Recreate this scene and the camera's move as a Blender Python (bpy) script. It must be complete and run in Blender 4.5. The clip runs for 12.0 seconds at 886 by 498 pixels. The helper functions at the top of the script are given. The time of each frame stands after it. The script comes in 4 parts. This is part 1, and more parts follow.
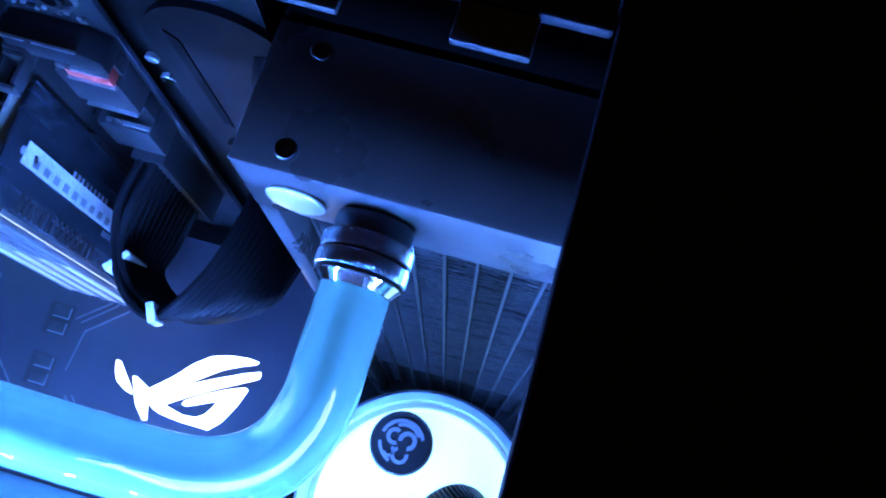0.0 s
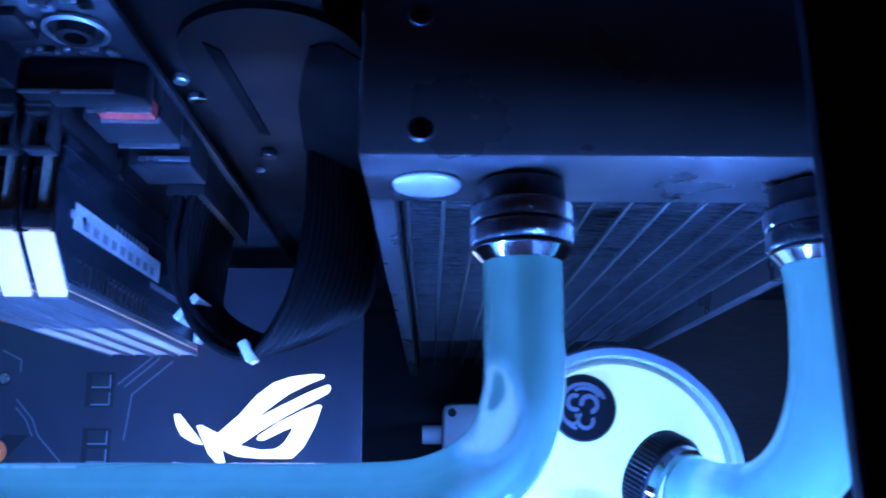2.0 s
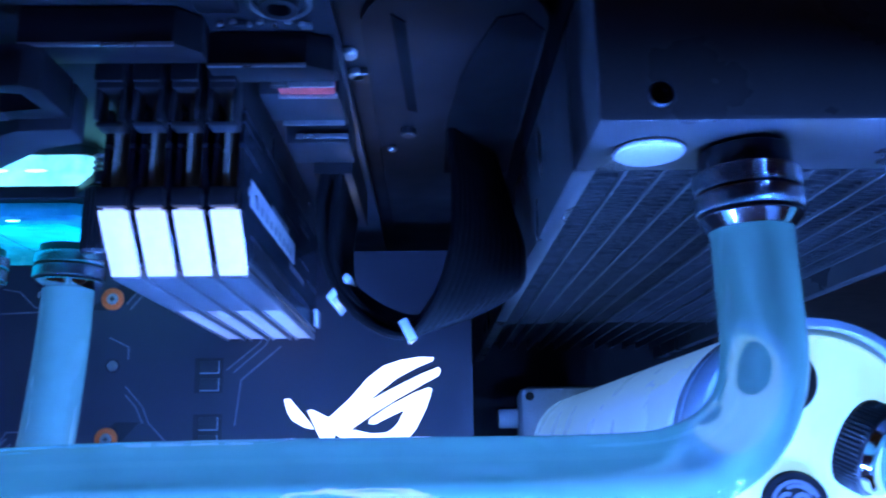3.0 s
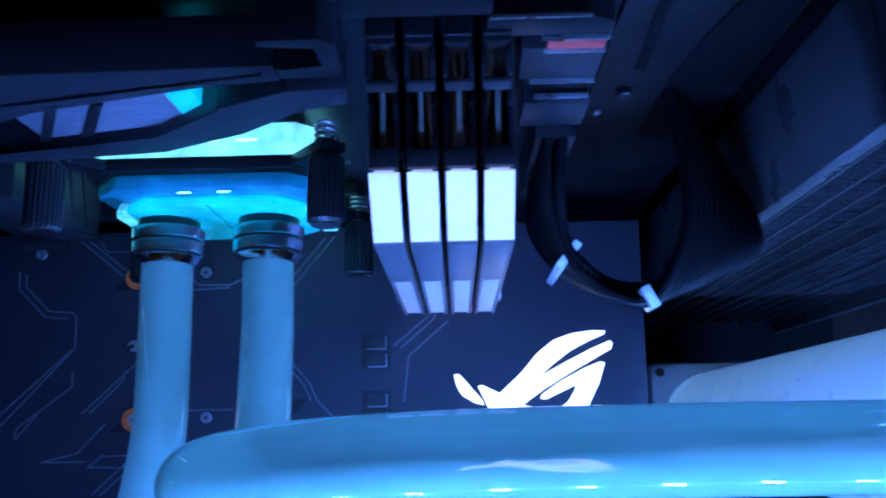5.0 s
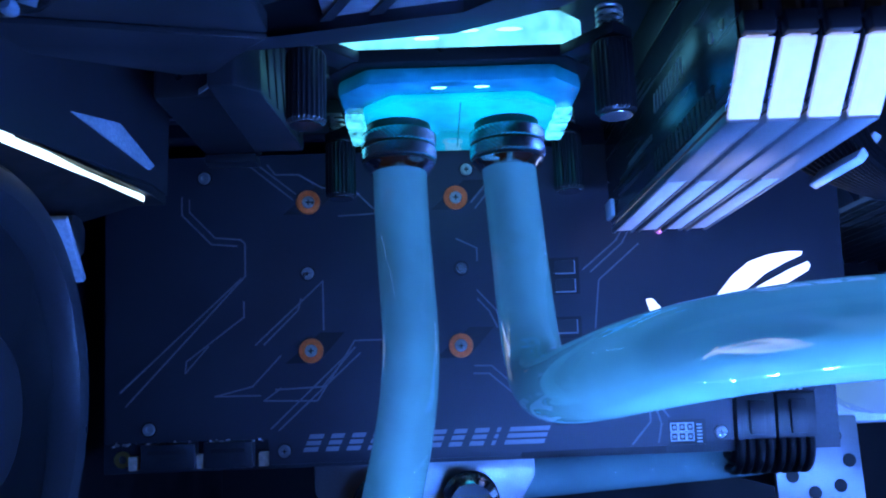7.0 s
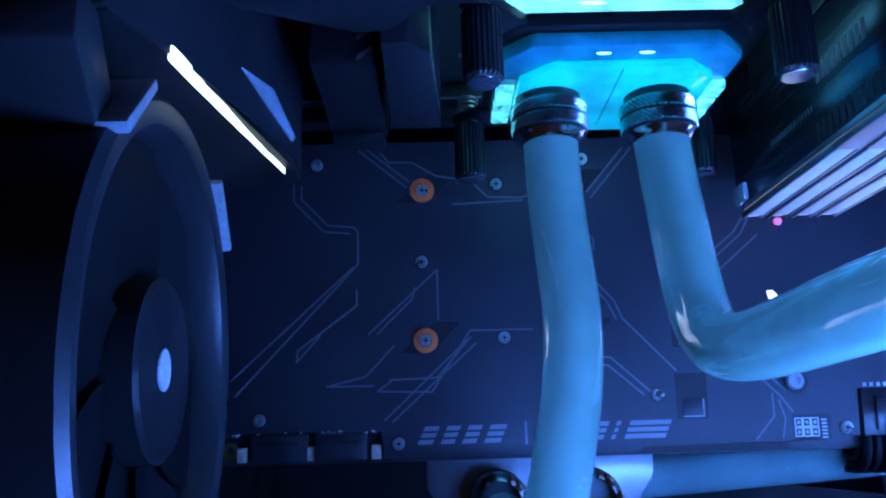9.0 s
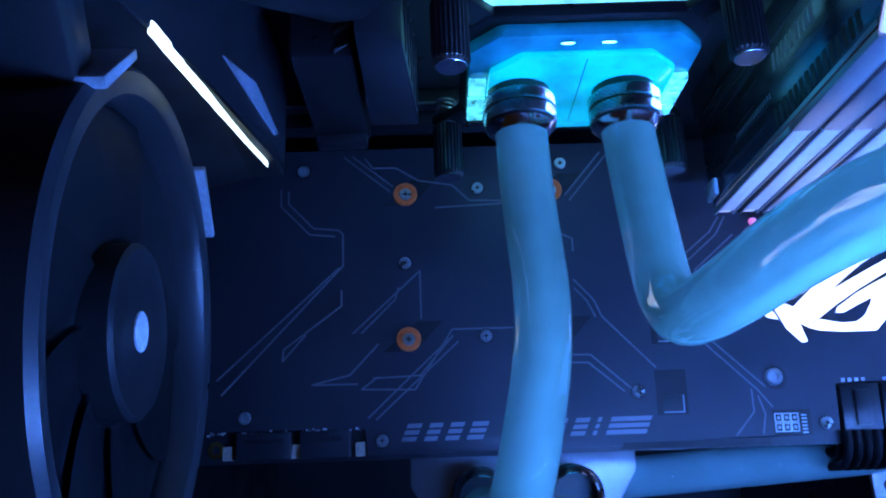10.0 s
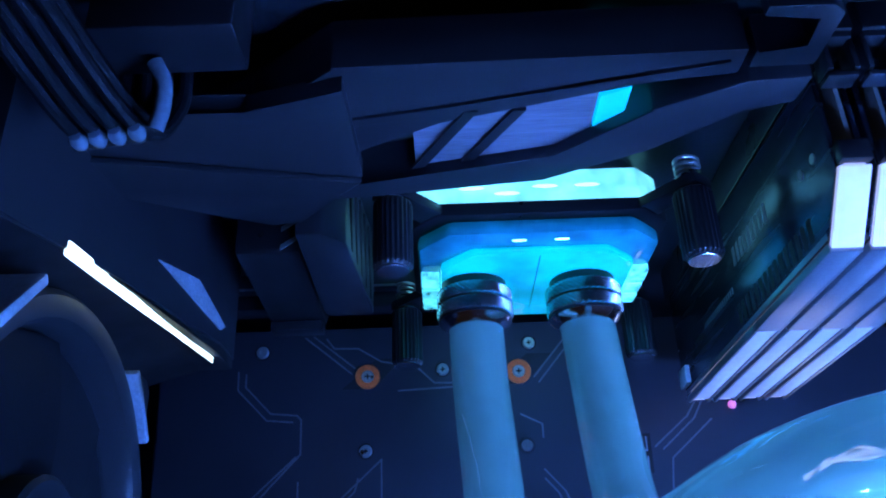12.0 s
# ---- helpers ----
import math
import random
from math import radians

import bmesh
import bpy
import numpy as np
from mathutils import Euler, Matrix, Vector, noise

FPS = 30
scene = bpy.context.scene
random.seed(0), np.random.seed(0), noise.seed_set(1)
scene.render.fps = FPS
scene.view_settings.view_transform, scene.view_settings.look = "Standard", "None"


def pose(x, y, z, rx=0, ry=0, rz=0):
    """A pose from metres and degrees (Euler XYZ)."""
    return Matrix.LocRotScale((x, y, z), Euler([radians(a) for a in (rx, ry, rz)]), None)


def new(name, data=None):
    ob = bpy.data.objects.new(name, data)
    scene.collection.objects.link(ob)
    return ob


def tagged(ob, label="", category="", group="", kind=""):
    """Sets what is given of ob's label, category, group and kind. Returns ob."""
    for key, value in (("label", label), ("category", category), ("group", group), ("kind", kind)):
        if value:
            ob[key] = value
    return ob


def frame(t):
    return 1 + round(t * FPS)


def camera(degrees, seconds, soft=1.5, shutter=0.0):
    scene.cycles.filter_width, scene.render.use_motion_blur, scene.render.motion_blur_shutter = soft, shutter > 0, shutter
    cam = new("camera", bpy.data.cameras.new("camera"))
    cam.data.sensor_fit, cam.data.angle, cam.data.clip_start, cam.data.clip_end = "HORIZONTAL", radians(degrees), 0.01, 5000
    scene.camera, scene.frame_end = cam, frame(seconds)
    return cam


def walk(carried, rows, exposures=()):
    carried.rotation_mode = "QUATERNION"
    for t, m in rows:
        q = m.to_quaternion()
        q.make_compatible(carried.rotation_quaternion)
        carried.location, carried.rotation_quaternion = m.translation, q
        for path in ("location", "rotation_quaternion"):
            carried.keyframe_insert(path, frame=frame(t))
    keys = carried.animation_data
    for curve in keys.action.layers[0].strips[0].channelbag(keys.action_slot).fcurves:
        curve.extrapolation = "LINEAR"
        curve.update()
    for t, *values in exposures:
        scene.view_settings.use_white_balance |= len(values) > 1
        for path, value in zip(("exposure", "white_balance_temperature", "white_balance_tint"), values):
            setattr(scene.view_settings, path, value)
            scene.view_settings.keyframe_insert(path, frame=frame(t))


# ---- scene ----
cam = camera(57.0, 12.0, soft=2.0, shutter=0.5)
PATH = [
    (0, 0.2893, 0.0005, 0.3685, 16.65, -0.02, 15.95),
    (0.5, 0.2868, -0.0010, 0.3668, 15.88, 0.60, 11.94),
    (1, 0.2756, 0.0006, 0.3581, 14.70, 0.38, 4.55),
    (1.5, 0.2596, -0.0011, 0.3570, 14.40, 0.39, 0.03),
    (2, 0.2395, -0.0025, 0.3543, 14.40, -0.96, 0.07),
    (2.5, 0.2170, -0.0042, 0.3514, 14.03, -1.18, -0.02),
    (3, 0.1930, -0.0056, 0.3499, 13.76, -0.85, -0.79),
    (3.5, 0.1730, -0.0058, 0.3485, 13.24, -0.44, -1.36),
    (5.5, 0.1108, -0.0100, 0.3385, 12.63, 1.30, -1.16),
    (6, 0.0800, -0.0167, 0.3382, 12.67, 0.45, -3.09),
    (6.5, 0.0590, -0.0179, 0.3266, 11.16, -0.73, -2.64),
    (6.7, 0.0541, -0.0189, 0.3238, 10.40, -0.25, -2.25),
    (8.3, 0.0254, -0.0339, 0.3074, 12.89, -0.88, -1.88),
    (8.5, 0.0180, -0.0349, 0.3090, 12.94, -0.78, -1.57),
    (9, 0.0023, -0.0397, 0.3100, 13.69, -0.58, -1.66),
    (9.5, 0.0035, -0.0500, 0.3130, 15.16, -0.45, -1.73),
    (10, 0.0114, -0.0625, 0.3124, 17.56, 0.05, -1.93),
    (10.5, 0.0107, -0.0716, 0.3110, 20.07, -0.53, -2.11),
    (11, 0.0158, -0.0618, 0.3098, 20.60, 0.17, -2.23),
    (11.5, 0.0220, -0.0409, 0.3044, 25.08, -0.25, -2.41),
    (12, 0.0288, -0.0389, 0.3095, 26.40, 0.59, -2.03),
]
walk(cam, [(t, pose(*row)) for t, *row in PATH], ((0, 1.15), (1.0, 0.8), (1.6, 0.45), (2.6, 0.25), (3.6, 0.1), (5.4, -0.15), (12, -0.12)))

# ---- world and lights ----
world = bpy.data.worlds.new("world")
world.use_nodes = True
scene.world = world
world.node_tree.nodes["Background"].inputs[0].default_value = (0.52, 0.33, 0.17, 1)
world.node_tree.nodes["Background"].inputs[1].default_value = 0.018


# ---- materials ----


def mat(name, base, rough=0.5, metal=0.0, vary=0.25, grain=900.0, blotch=60.0, bump=0.05, coat=0.0, glow=None, power=0.0, transmit=0.0, stretch=(1, 1, 1), clear=1.0, gleam=0.5):
    """A principled surface with fine grain, larger blotches and a little relief."""
    m = bpy.data.materials.new(name)
    m.use_nodes = True
    nodes, links = m.node_tree.nodes, m.node_tree.links
    bsdf = nodes["Principled BSDF"]
    coord = nodes.new("ShaderNodeTexCoord")
    mapping = nodes.new("ShaderNodeMapping")
    mapping.inputs["Scale"].default_value = stretch
    links.new(coord.outputs["Object"], mapping.inputs["Vector"])
    fine, large = nodes.new("ShaderNodeTexNoise"), nodes.new("ShaderNodeTexNoise")
    fine.inputs["Scale"].default_value, large.inputs["Scale"].default_value = grain, blotch
    fine.inputs["Detail"].default_value, large.inputs["Detail"].default_value = 3, 4
    for n in (fine, large):
        links.new(mapping.outputs[0], n.inputs["Vector"])
    both = nodes.new("ShaderNodeMath")
    both.operation = "ADD"
    links.new(fine.outputs[0], both.inputs[0])
    links.new(large.outputs[0], both.inputs[1])
    ramp = nodes.new("ShaderNodeMapRange")
    ramp.inputs["From Min"].default_value, ramp.inputs["From Max"].default_value = 0.7, 1.3
    ramp.inputs["To Min"].default_value, ramp.inputs["To Max"].default_value = 1 - vary, 1 + vary
    links.new(both.outputs[0], ramp.inputs["Value"])
    tint = nodes.new("ShaderNodeVectorMath")
    tint.operation = "SCALE"
    tint.inputs[0].default_value = base
    links.new(ramp.outputs[0], tint.inputs["Scale"])
    links.new(tint.outputs[0], bsdf.inputs["Base Color"])
    wear = nodes.new("ShaderNodeMapRange")
    wear.inputs["From Min"].default_value, wear.inputs["From Max"].default_value = 0.3, 0.7
    wear.inputs["To Min"].default_value, wear.inputs["To Max"].default_value = max(rough * 0.8, 0.02), min(rough * 1.25, 1)
    links.new(large.outputs[0], wear.inputs["Value"])
    links.new(wear.outputs[0], bsdf.inputs["Roughness"])
    bsdf.inputs["Metallic"].default_value = metal
    bsdf.inputs["Coat Weight"].default_value = coat
    bsdf.inputs["Coat Roughness"].default_value = 0.02
    bsdf.inputs["Transmission Weight"].default_value = transmit
    bsdf.inputs["Specular IOR Level"].default_value = gleam
    bsdf.inputs["Alpha"].default_value = clear
    if bump:
        rise = nodes.new("ShaderNodeBump")
        rise.inputs["Strength"].default_value, rise.inputs["Distance"].default_value = bump, 0.0003
        links.new(fine.outputs[0], rise.inputs["Height"])
        links.new(rise.outputs[0], bsdf.inputs["Normal"])
    if glow:
        bsdf.inputs["Emission Color"].default_value = (*glow, 1)
        strength = nodes.new("ShaderNodeMath")
        strength.operation = "MULTIPLY"
        strength.inputs[1].default_value = power
        links.new(ramp.outputs[0], strength.inputs[0])
        links.new(strength.outputs[0], bsdf.inputs["Emission Strength"])
    return m


PLATE = mat("backplate_black", (0.042, 0.042, 0.054), 0.42, 0.3, 0.12, 2500, 40, 0.04)
TRACE = mat("printed_grey_line", (0.16, 0.16, 0.175), 0.45, 0.2, 0.15)
PRINT = mat("printed_letters", (0.24, 0.24, 0.265), 0.45, 0.2, 0.1)
PLASTIC = mat("black_plastic", (0.014, 0.014, 0.016), 0.32, 0, 0.2, 1800, 50, 0.08)
# near-black that paints deep shade on the tray cover and radiator fan
UNLIT = mat("unlit_black", (0.0022, 0.0022, 0.0025), 0.8, 0, 0.2, gleam=0.1)
DARK = mat("matt_black", (0.01, 0.01, 0.011), 0.6, 0, 0.2)
PCB = mat("black_circuit_board", (0.022, 0.025, 0.032), 0.35, 0, 0.3, 700, 90, 0.1)
SHROUD = mat("armour_plastic", (0.023, 0.024, 0.028), 0.38, 0.1, 0.12, 2200, 30, 0.05)
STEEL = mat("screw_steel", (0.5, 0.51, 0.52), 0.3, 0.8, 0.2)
CHROME = mat("chrome", (0.75, 0.77, 0.8), 0.1, 1, 0.05, 900, 60, 0.02)
KNURL = mat("knurled_nickel", (0.5, 0.52, 0.55), 0.2, 1, 0.12)
ORANGE = mat("orange_washer", (0.95, 0.15, 0.03), 0.5)
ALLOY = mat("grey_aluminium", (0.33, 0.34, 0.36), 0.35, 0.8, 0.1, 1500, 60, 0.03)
BRUSHED = mat("brushed_black_aluminium", (0.085, 0.105, 0.135), 0.24, 0.85, 0.3, 300, 40, 0.1, stretch=(1, 8, 0.4))
FINMETAL = mat("brushed_pale_metal", (0.26, 0.25, 0.29), 0.4, 0.3, 0.25, 400, 60, 0.1, stretch=(0.4, 1, 6))
RADPAINT = mat("radiator_black_paint", (0.062, 0.062, 0.066), 0.3, 0.2, 0.15, 2500, 50, 0.06)
FIN = mat("radiator_fin_metal", (0.085, 0.088, 0.097), 0.42, 0.5, 0.5, 500, 120, 0.3)
CHANNEL = mat("radiator_channel_metal", (0.105, 0.11, 0.12), 0.35, 0.6, 0.2)
SLEEVE = mat("braided_sleeve", (0.0045, 0.0045, 0.0055), 0.5, 0, 0.5, 1600, 80, 0.6, gleam=0.16)
CLEAR = mat("frosted_clear_plastic", (0.75, 0.78, 0.82), 0.2, 0, 0.1, coat=0.5)
# clear comb plastic, darkened to paint the dim corner it sits in
BEAD = mat("dimmed_clear_bead", (0.17, 0.22, 0.26), 0.12, 0, 0.15, coat=1.0)
BOARDEDGE = mat("circuit_board_edge", (0.2, 0.185, 0.15), 0.5)
RUBBER = mat("pale_grey_rubber", (0.34, 0.38, 0.42), 0.5)
GOLD = mat("gold_contact", (0.8, 0.55, 0.2), 0.3, 1, 0.1)
TAN = mat("ceramic_tan", (0.55, 0.42, 0.33), 0.5)
RED = mat("red_label", (0.5, 0.05, 0.04), 0.5)
PINK = mat("pink_diode", (0.8, 0.3, 0.6), 0.3, 0, 0.1, glow=(0.9, 0.25, 0.7), power=0.8)
WHITEPRINT = mat("white_print", (0.7, 0.7, 0.72), 0.5)
FANBLACK = mat("fan_plastic", (0.028, 0.03, 0.034), 0.34, 0, 0.15, 1500, 40, 0.05)
BLADEBLACK = mat("fan_blade_plastic", (0.018, 0.019, 0.022), 0.38, 0, 0.15, 1500, 40, 0.05, gleam=0.25)
COOLANT = mat("milky_blue_coolant", (0.33, 0.6, 0.46), 0.5, 0, 0.06, 160, 40, 0.0, gleam=0.0, clear=0.48)
# same coolant, darkened to paint the dimness beneath the card
SHADECOOLANT = mat("shaded_blue_coolant", (0.24, 0.42, 0.4), 0.5, 0, 0.2, 60, 26, 0.0, gleam=0.0, clear=0.6)
TUBE = mat("clear_tube", (0.93, 0.97, 1.0), 0.045, 0, 0.01, 900, 60, 0.0, transmit=1.0)
MILK = mat("frosted_reservoir", (0.45, 0.65, 0.85), 0.3, 0, 0.02, 100, 30, 0.0, coat=0.6, glow=(0.16, 0.42, 1.0), power=0.7)
RESRIM = mat("pale_blue_acrylic_rim", (0.5, 0.62, 0.74), 0.15, 0, 0.05, bump=0, coat=1.0)
CAPGLOW = mat("lit_frosted_acrylic", (0.7, 0.85, 0.9), 0.35, 0, 0.08, 300, 30, 0.0, glow=(0.45, 0.93, 1.0), power=0.68)
# One lit acrylic, its brighter and dimmer faces painted as four glow strengths.
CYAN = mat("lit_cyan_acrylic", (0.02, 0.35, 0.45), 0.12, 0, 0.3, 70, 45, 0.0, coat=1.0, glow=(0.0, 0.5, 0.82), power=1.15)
CYANDIM = mat("cyan_acrylic_shaded", (0.02, 0.3, 0.4), 0.1, 0, 0.4, 90, 60, 0.0, coat=1.0, glow=(0.0, 0.17, 0.32), power=0.26)
CYANREAR = mat("cyan_acrylic_brightest", (0.1, 0.5, 0.6), 0.1, 0, 0.45, 110, 55, 0.0, coat=1.0, glow=(0.16, 0.7, 0.98), power=1.9)
SPARK = mat("cyan_acrylic_glints", (0.3, 0.7, 0.8), 0.08, 0, 0.75, 420, 160, 0.3, coat=1.0, glow=(0.10, 0.75, 1.0), power=1.5)
CYANHOT = mat("cyan_led", (0.5, 0.9, 1.0), 0.3, 0, 0.2, glow=(0.3, 0.95, 1.0), power=3.0)
BARLIGHT = mat("memory_light_bar", (0.5, 0.5, 0.55), 0.4, 0, 0.05, 300, 40, 0.0, glow=(0.52, 0.62, 1.0), power=0.72)
BARDIM = mat("memory_light_window", (0.4, 0.46, 0.5), 0.4, 0, 0.08, 300, 40, 0.0, glow=(0.22, 0.27, 0.55), power=0.5)
LOGO = mat("lit_white_emblem", (0.9, 0.9, 0.9), 0.4, 0, 0.02, glow=(0.8, 0.88, 1.0), power=1.5)
STRIP = mat("lit_white_strip", (0.9, 0.9, 0.9), 0.4, 0, 0.3, 120, 90, 0.0, glow=(0.72, 1.0, 0.95), power=2.6)
LED = mat("blue_white_led", (0.9, 0.9, 0.9), 0.4, 0, 0.0, bump=0, glow=(0.074, 0.235, 1.0), power=1950.0)
CASE = mat("case_black_steel", (0.008, 0.008, 0.0095), 0.5, 0.1, 0.2, 1500, 30, 0.06, gleam=0.25)
TRAY = mat("motherboard_tray_steel", (0.009, 0.009, 0.0105), 0.45, 0.2, 0.15, 1500, 30, 0.06)
WALL = mat("brown_room_wall", (0.5, 0.3, 0.15), 0.9, 0, 0.2, 80, 3, 0.1)
WOOD = mat("dark_table_wood", (0.05, 0.035, 0.025), 0.6, 0, 0.3, 60, 8, 0.1, stretch=(1, 8, 1))

# ---- mesh helpers, in millimetres ----
ORIGIN = {}
SAG = pose(0, 0, 0, 5.0)


def thing(name, origin, label, category, group="", kind="", turn=None):
    ob = new(name)
    ob.empty_display_size = 0.01
    at = Matrix.Translation(Vector(origin) / 1000)
    ob.matrix_basis = (turn @ at) if turn else at
    ORIGIN[ob] = Vector(origin)
    return tagged(ob, label, category, group, kind)


def part(name, bm, material, parent=None, label="", smooth=True):
    """Links a bmesh as one mesh object under a thing or under a part."""
    base = ORIGIN.get(parent, Vector((0, 0, 0)))
    bmesh.ops.recalc_face_normals(bm, faces=bm.faces[:])
    for v in bm.verts:
        v.co = (v.co - base) / 1000
    me = bpy.data.meshes.new(name)
    bm.to_mesh(me)
    bm.free()
    me.materials.append(material)
    if smooth:
        me.shade_smooth()
        me.set_sharp_from_angle(angle=radians(35))
    ob = new(name, me)
    if parent:
        ob.parent = parent
        ORIGIN[ob] = base
    if label:
        ob["label"] = label
    return ob


def structure(name, bm, material, label, category):
    return tagged(part(name, bm, material), label, category, "", "structure")


def add_box(bm, lo, hi, bevel=0.0, m=None):
    a, b = Vector(lo), Vector(hi)
    made = bmesh.ops.create_cube(bm, size=1.0)["verts"]
    for v in made:
        v.co = Vector([(p + q) / 2 + c * (q - p) for p, q, c in zip(a, b, v.co)])
    if bevel:
        edges = list({e for v in made for e in v.link_edges})
        out = bmesh.ops.bevel(bm, geom=edges, offset=bevel, segments=2, affect="EDGES", profile=0.5)
        made = list({v for f in out["faces"] for v in f.verts} | {v for v in made if v.is_valid})
    if m:
        bmesh.ops.transform(bm, matrix=m, verts=made)
    return bm


def box(lo, hi, bevel=0.0, m=None):
    return add_box(bmesh.new(), lo, hi, bevel, m)


AXES = {"xy": (0, 1, 2), "xz": (0, 2, 1), "yz": (1, 2, 0)}


def add_prism(bm, pts, plane, a, b, bevel=0.0):
    i, j, k = AXES[plane]
    rings = []
    for level in (a, b):
        ring = []
        for p in pts:
            co = [0, 0, 0]
            co[i], co[j], co[k] = p[0], p[1], level
            ring.append(bm.verts.new(co))
        rings.append(ring)
    n = len(pts)
    faces = [bm.faces.new(rings[0]), bm.faces.new(rings[1][::-1])]
    faces += [bm.faces.new((rings[0][q], rings[0][(q + 1) % n], rings[1][(q + 1) % n], rings[1][q])) for q in range(n)]
    if bevel:
        bmesh.ops.bevel(bm, geom=list({e for f in faces for e in f.edges}), offset=bevel, segments=2, affect="EDGES", profile=0.5)
    return bm


def prism(pts, plane, a, b, bevel=0.0):
    return add_prism(bmesh.new(), pts, plane, a, b, bevel)


def add_lathe(bm, profile, centre, axis="z", seg=40):
    """profile: (radius, height) rows, turned round an axis through centre."""
    c = Vector(centre)
    turn = {"z": Matrix.Identity(3), "x": Matrix.Rotation(radians(90), 3, "Y"), "y": Matrix.Rotation(radians(90), 3, "X")}[axis]
    rings = []
    for r, h in profile:
        if r < 1e-6:
            rings.append([bm.verts.new(c + turn @ Vector((0, 0, h)))])
        else:
            rings.append([bm.verts.new(c + turn @ Vector((r * math.cos(2 * math.pi * q / seg), r * math.sin(2 * math.pi * q / seg), h))) for q in range(seg)])
    for lower, upper in zip(rings, rings[1:]):
        for q in range(seg):
            w = (q + 1) % seg
            quad = (lower[q % len(lower)], lower[w % len(lower)], upper[w % len(upper)], upper[q % len(upper)])
            quad = tuple(dict.fromkeys(quad))
            if len(quad) > 2:
                bm.faces.new(quad)
    return bm


def lathe(profile, centre, axis="z", seg=40):
    return add_lathe(bmesh.new(), profile, centre, axis, seg)


def disc(r, h0, h1, centre, axis="z", seg=32, soft=0.4):
    """A short round bar with eased rims."""
    return lathe([(0, h0), (r - soft, h0), (r, h0 + soft), (r, h1 - soft), (r - soft, h1), (0, h1)], centre, axis, seg)


def fillet(pts, radius, steps=10):
    pts = [Vector(p) for p in pts]
    out = [pts[0]]
    for a, b, c in zip(pts, pts[1:], pts[2:]):
        r = min(radius, (a - b).length * 0.49, (c - b).length * 0.49) if not isinstance(radius, dict) else 0
        p, q = b + (a - b).normalized() * r, b + (c - b).normalized() * r
        for s in range(steps + 1):
            w = s / steps
            out.append(p * (1 - w) ** 2 + b * 2 * w * (1 - w) + q * w * w)
    return out + [pts[-1]]


def add_sweep(bm, pts, r, seg=24, flat=1.0):
    pts = [Vector(p) for p in pts]
    keep = [pts[0]]
    for p in pts[1:]:
        if (p - keep[-1]).length > 1e-4:
            keep.append(p)
    pts = keep
    side, rings = None, []
    for i, p in enumerate(pts):
        ahead = (pts[min(i + 1, len(pts) - 1)] - pts[max(i - 1, 0)]).normalized()
        if side is None:
            side = ahead.orthogonal().normalized()
        side = (side - ahead * side.dot(ahead)).normalized()
        up = ahead.cross(side)
        rad = r(i / (len(pts) - 1)) if callable(r) else r
        rings.append([bm.verts.new(p + (side * math.cos(2 * math.pi * q / seg) + up * flat * math.sin(2 * math.pi * q / seg)) * rad) for q in range(seg)])
    for a, b in zip(rings, rings[1:]):
        for q in range(seg):
            w = (q + 1) % seg
            bm.faces.new((a[q], a[w], b[w], b[q]))
    bm.faces.new(rings[0][::-1])
    bm.faces.new(rings[-1])
    return bm


def sweep(pts, r, seg=24, flat=1.0):
    return add_sweep(bmesh.new(), pts, r, seg, flat)


def smooth_path(pts, steps=8):
    """A Catmull-Rom curve through the points."""
    p = [Vector(q) for q in pts]
    p = [2 * p[0] - p[1], *p, 2 * p[-1] - p[-2]]
    out = []
    for a, b, c, d in zip(p, p[1:], p[2:], p[3:]):
        for s in range(steps):
            t = s / steps
            out.append(0.5 * (2 * b + (c - a) * t + (2 * a - 5 * b + 4 * c - d) * t * t + (3 * b - 3 * c + d - a) * t ** 3))
    return out + [p[-2]]


# ---- the setting: case and room ----
structure("wall_tray", box((-95, 97, -240), (215, 99, 240)), TRAY, "black steel motherboard tray behind the board", "case panel")
structure("wall_rear", box((-99, -130, -240), (-96, 97, 240)), CASE, "black steel rear wall of the computer case", "case panel")
# Stretch past the case is added, shielding the room from diode light.
structure("wall_side", box((215, 112, -240), (520, 114, 236)), CASE, "black steel panel behind the radiator", "case panel")
structure("wall_step", box((213, 99.5, -240), (215, 112, 236)), CASE, "narrow black steel return of the tray", "case panel")
structure("floor", box((-99, -130, -246), (400, 114, -241)), CASE, "black steel floor of the computer case", "case panel")
structure("ground", box((-1500, -900, -262), (1500, 900, -250), 3), WOOD, "dark wooden table top in an unlit room", "table")
structure("wall_room", box((-5000, 4000, -262), (5000, 4030, 3500)), WALL, "dim brown wall of the dark room", "wall")


def case_frame():
    rim = thing("trim", (297, -25, 240), "black steel top frame of the computer case", "case frame", "", "structure")
    # reach past the case is added to cover the lit panel behind
    part("front_bar", box((297.5, -130, 237.8), (520, 113, 241), 1.2), CASE, rim)
    bar = part("rear_bar", box((215, 84, 238), (297, 95, 241), 0.8), CASE, rim, "slotted black steel bar lit blue along its edge")
    for x0, x1 in ((215, 248), (269, 284)):
        part("tab", box((x0, 75, 238.5), (x1, 83.8, 240.5), 0.5), SHROUD, bar)
    part("rear_bar", box((-95, 100, 238), (214.8, 112, 241), 0.8), CASE, rim)


case_frame()


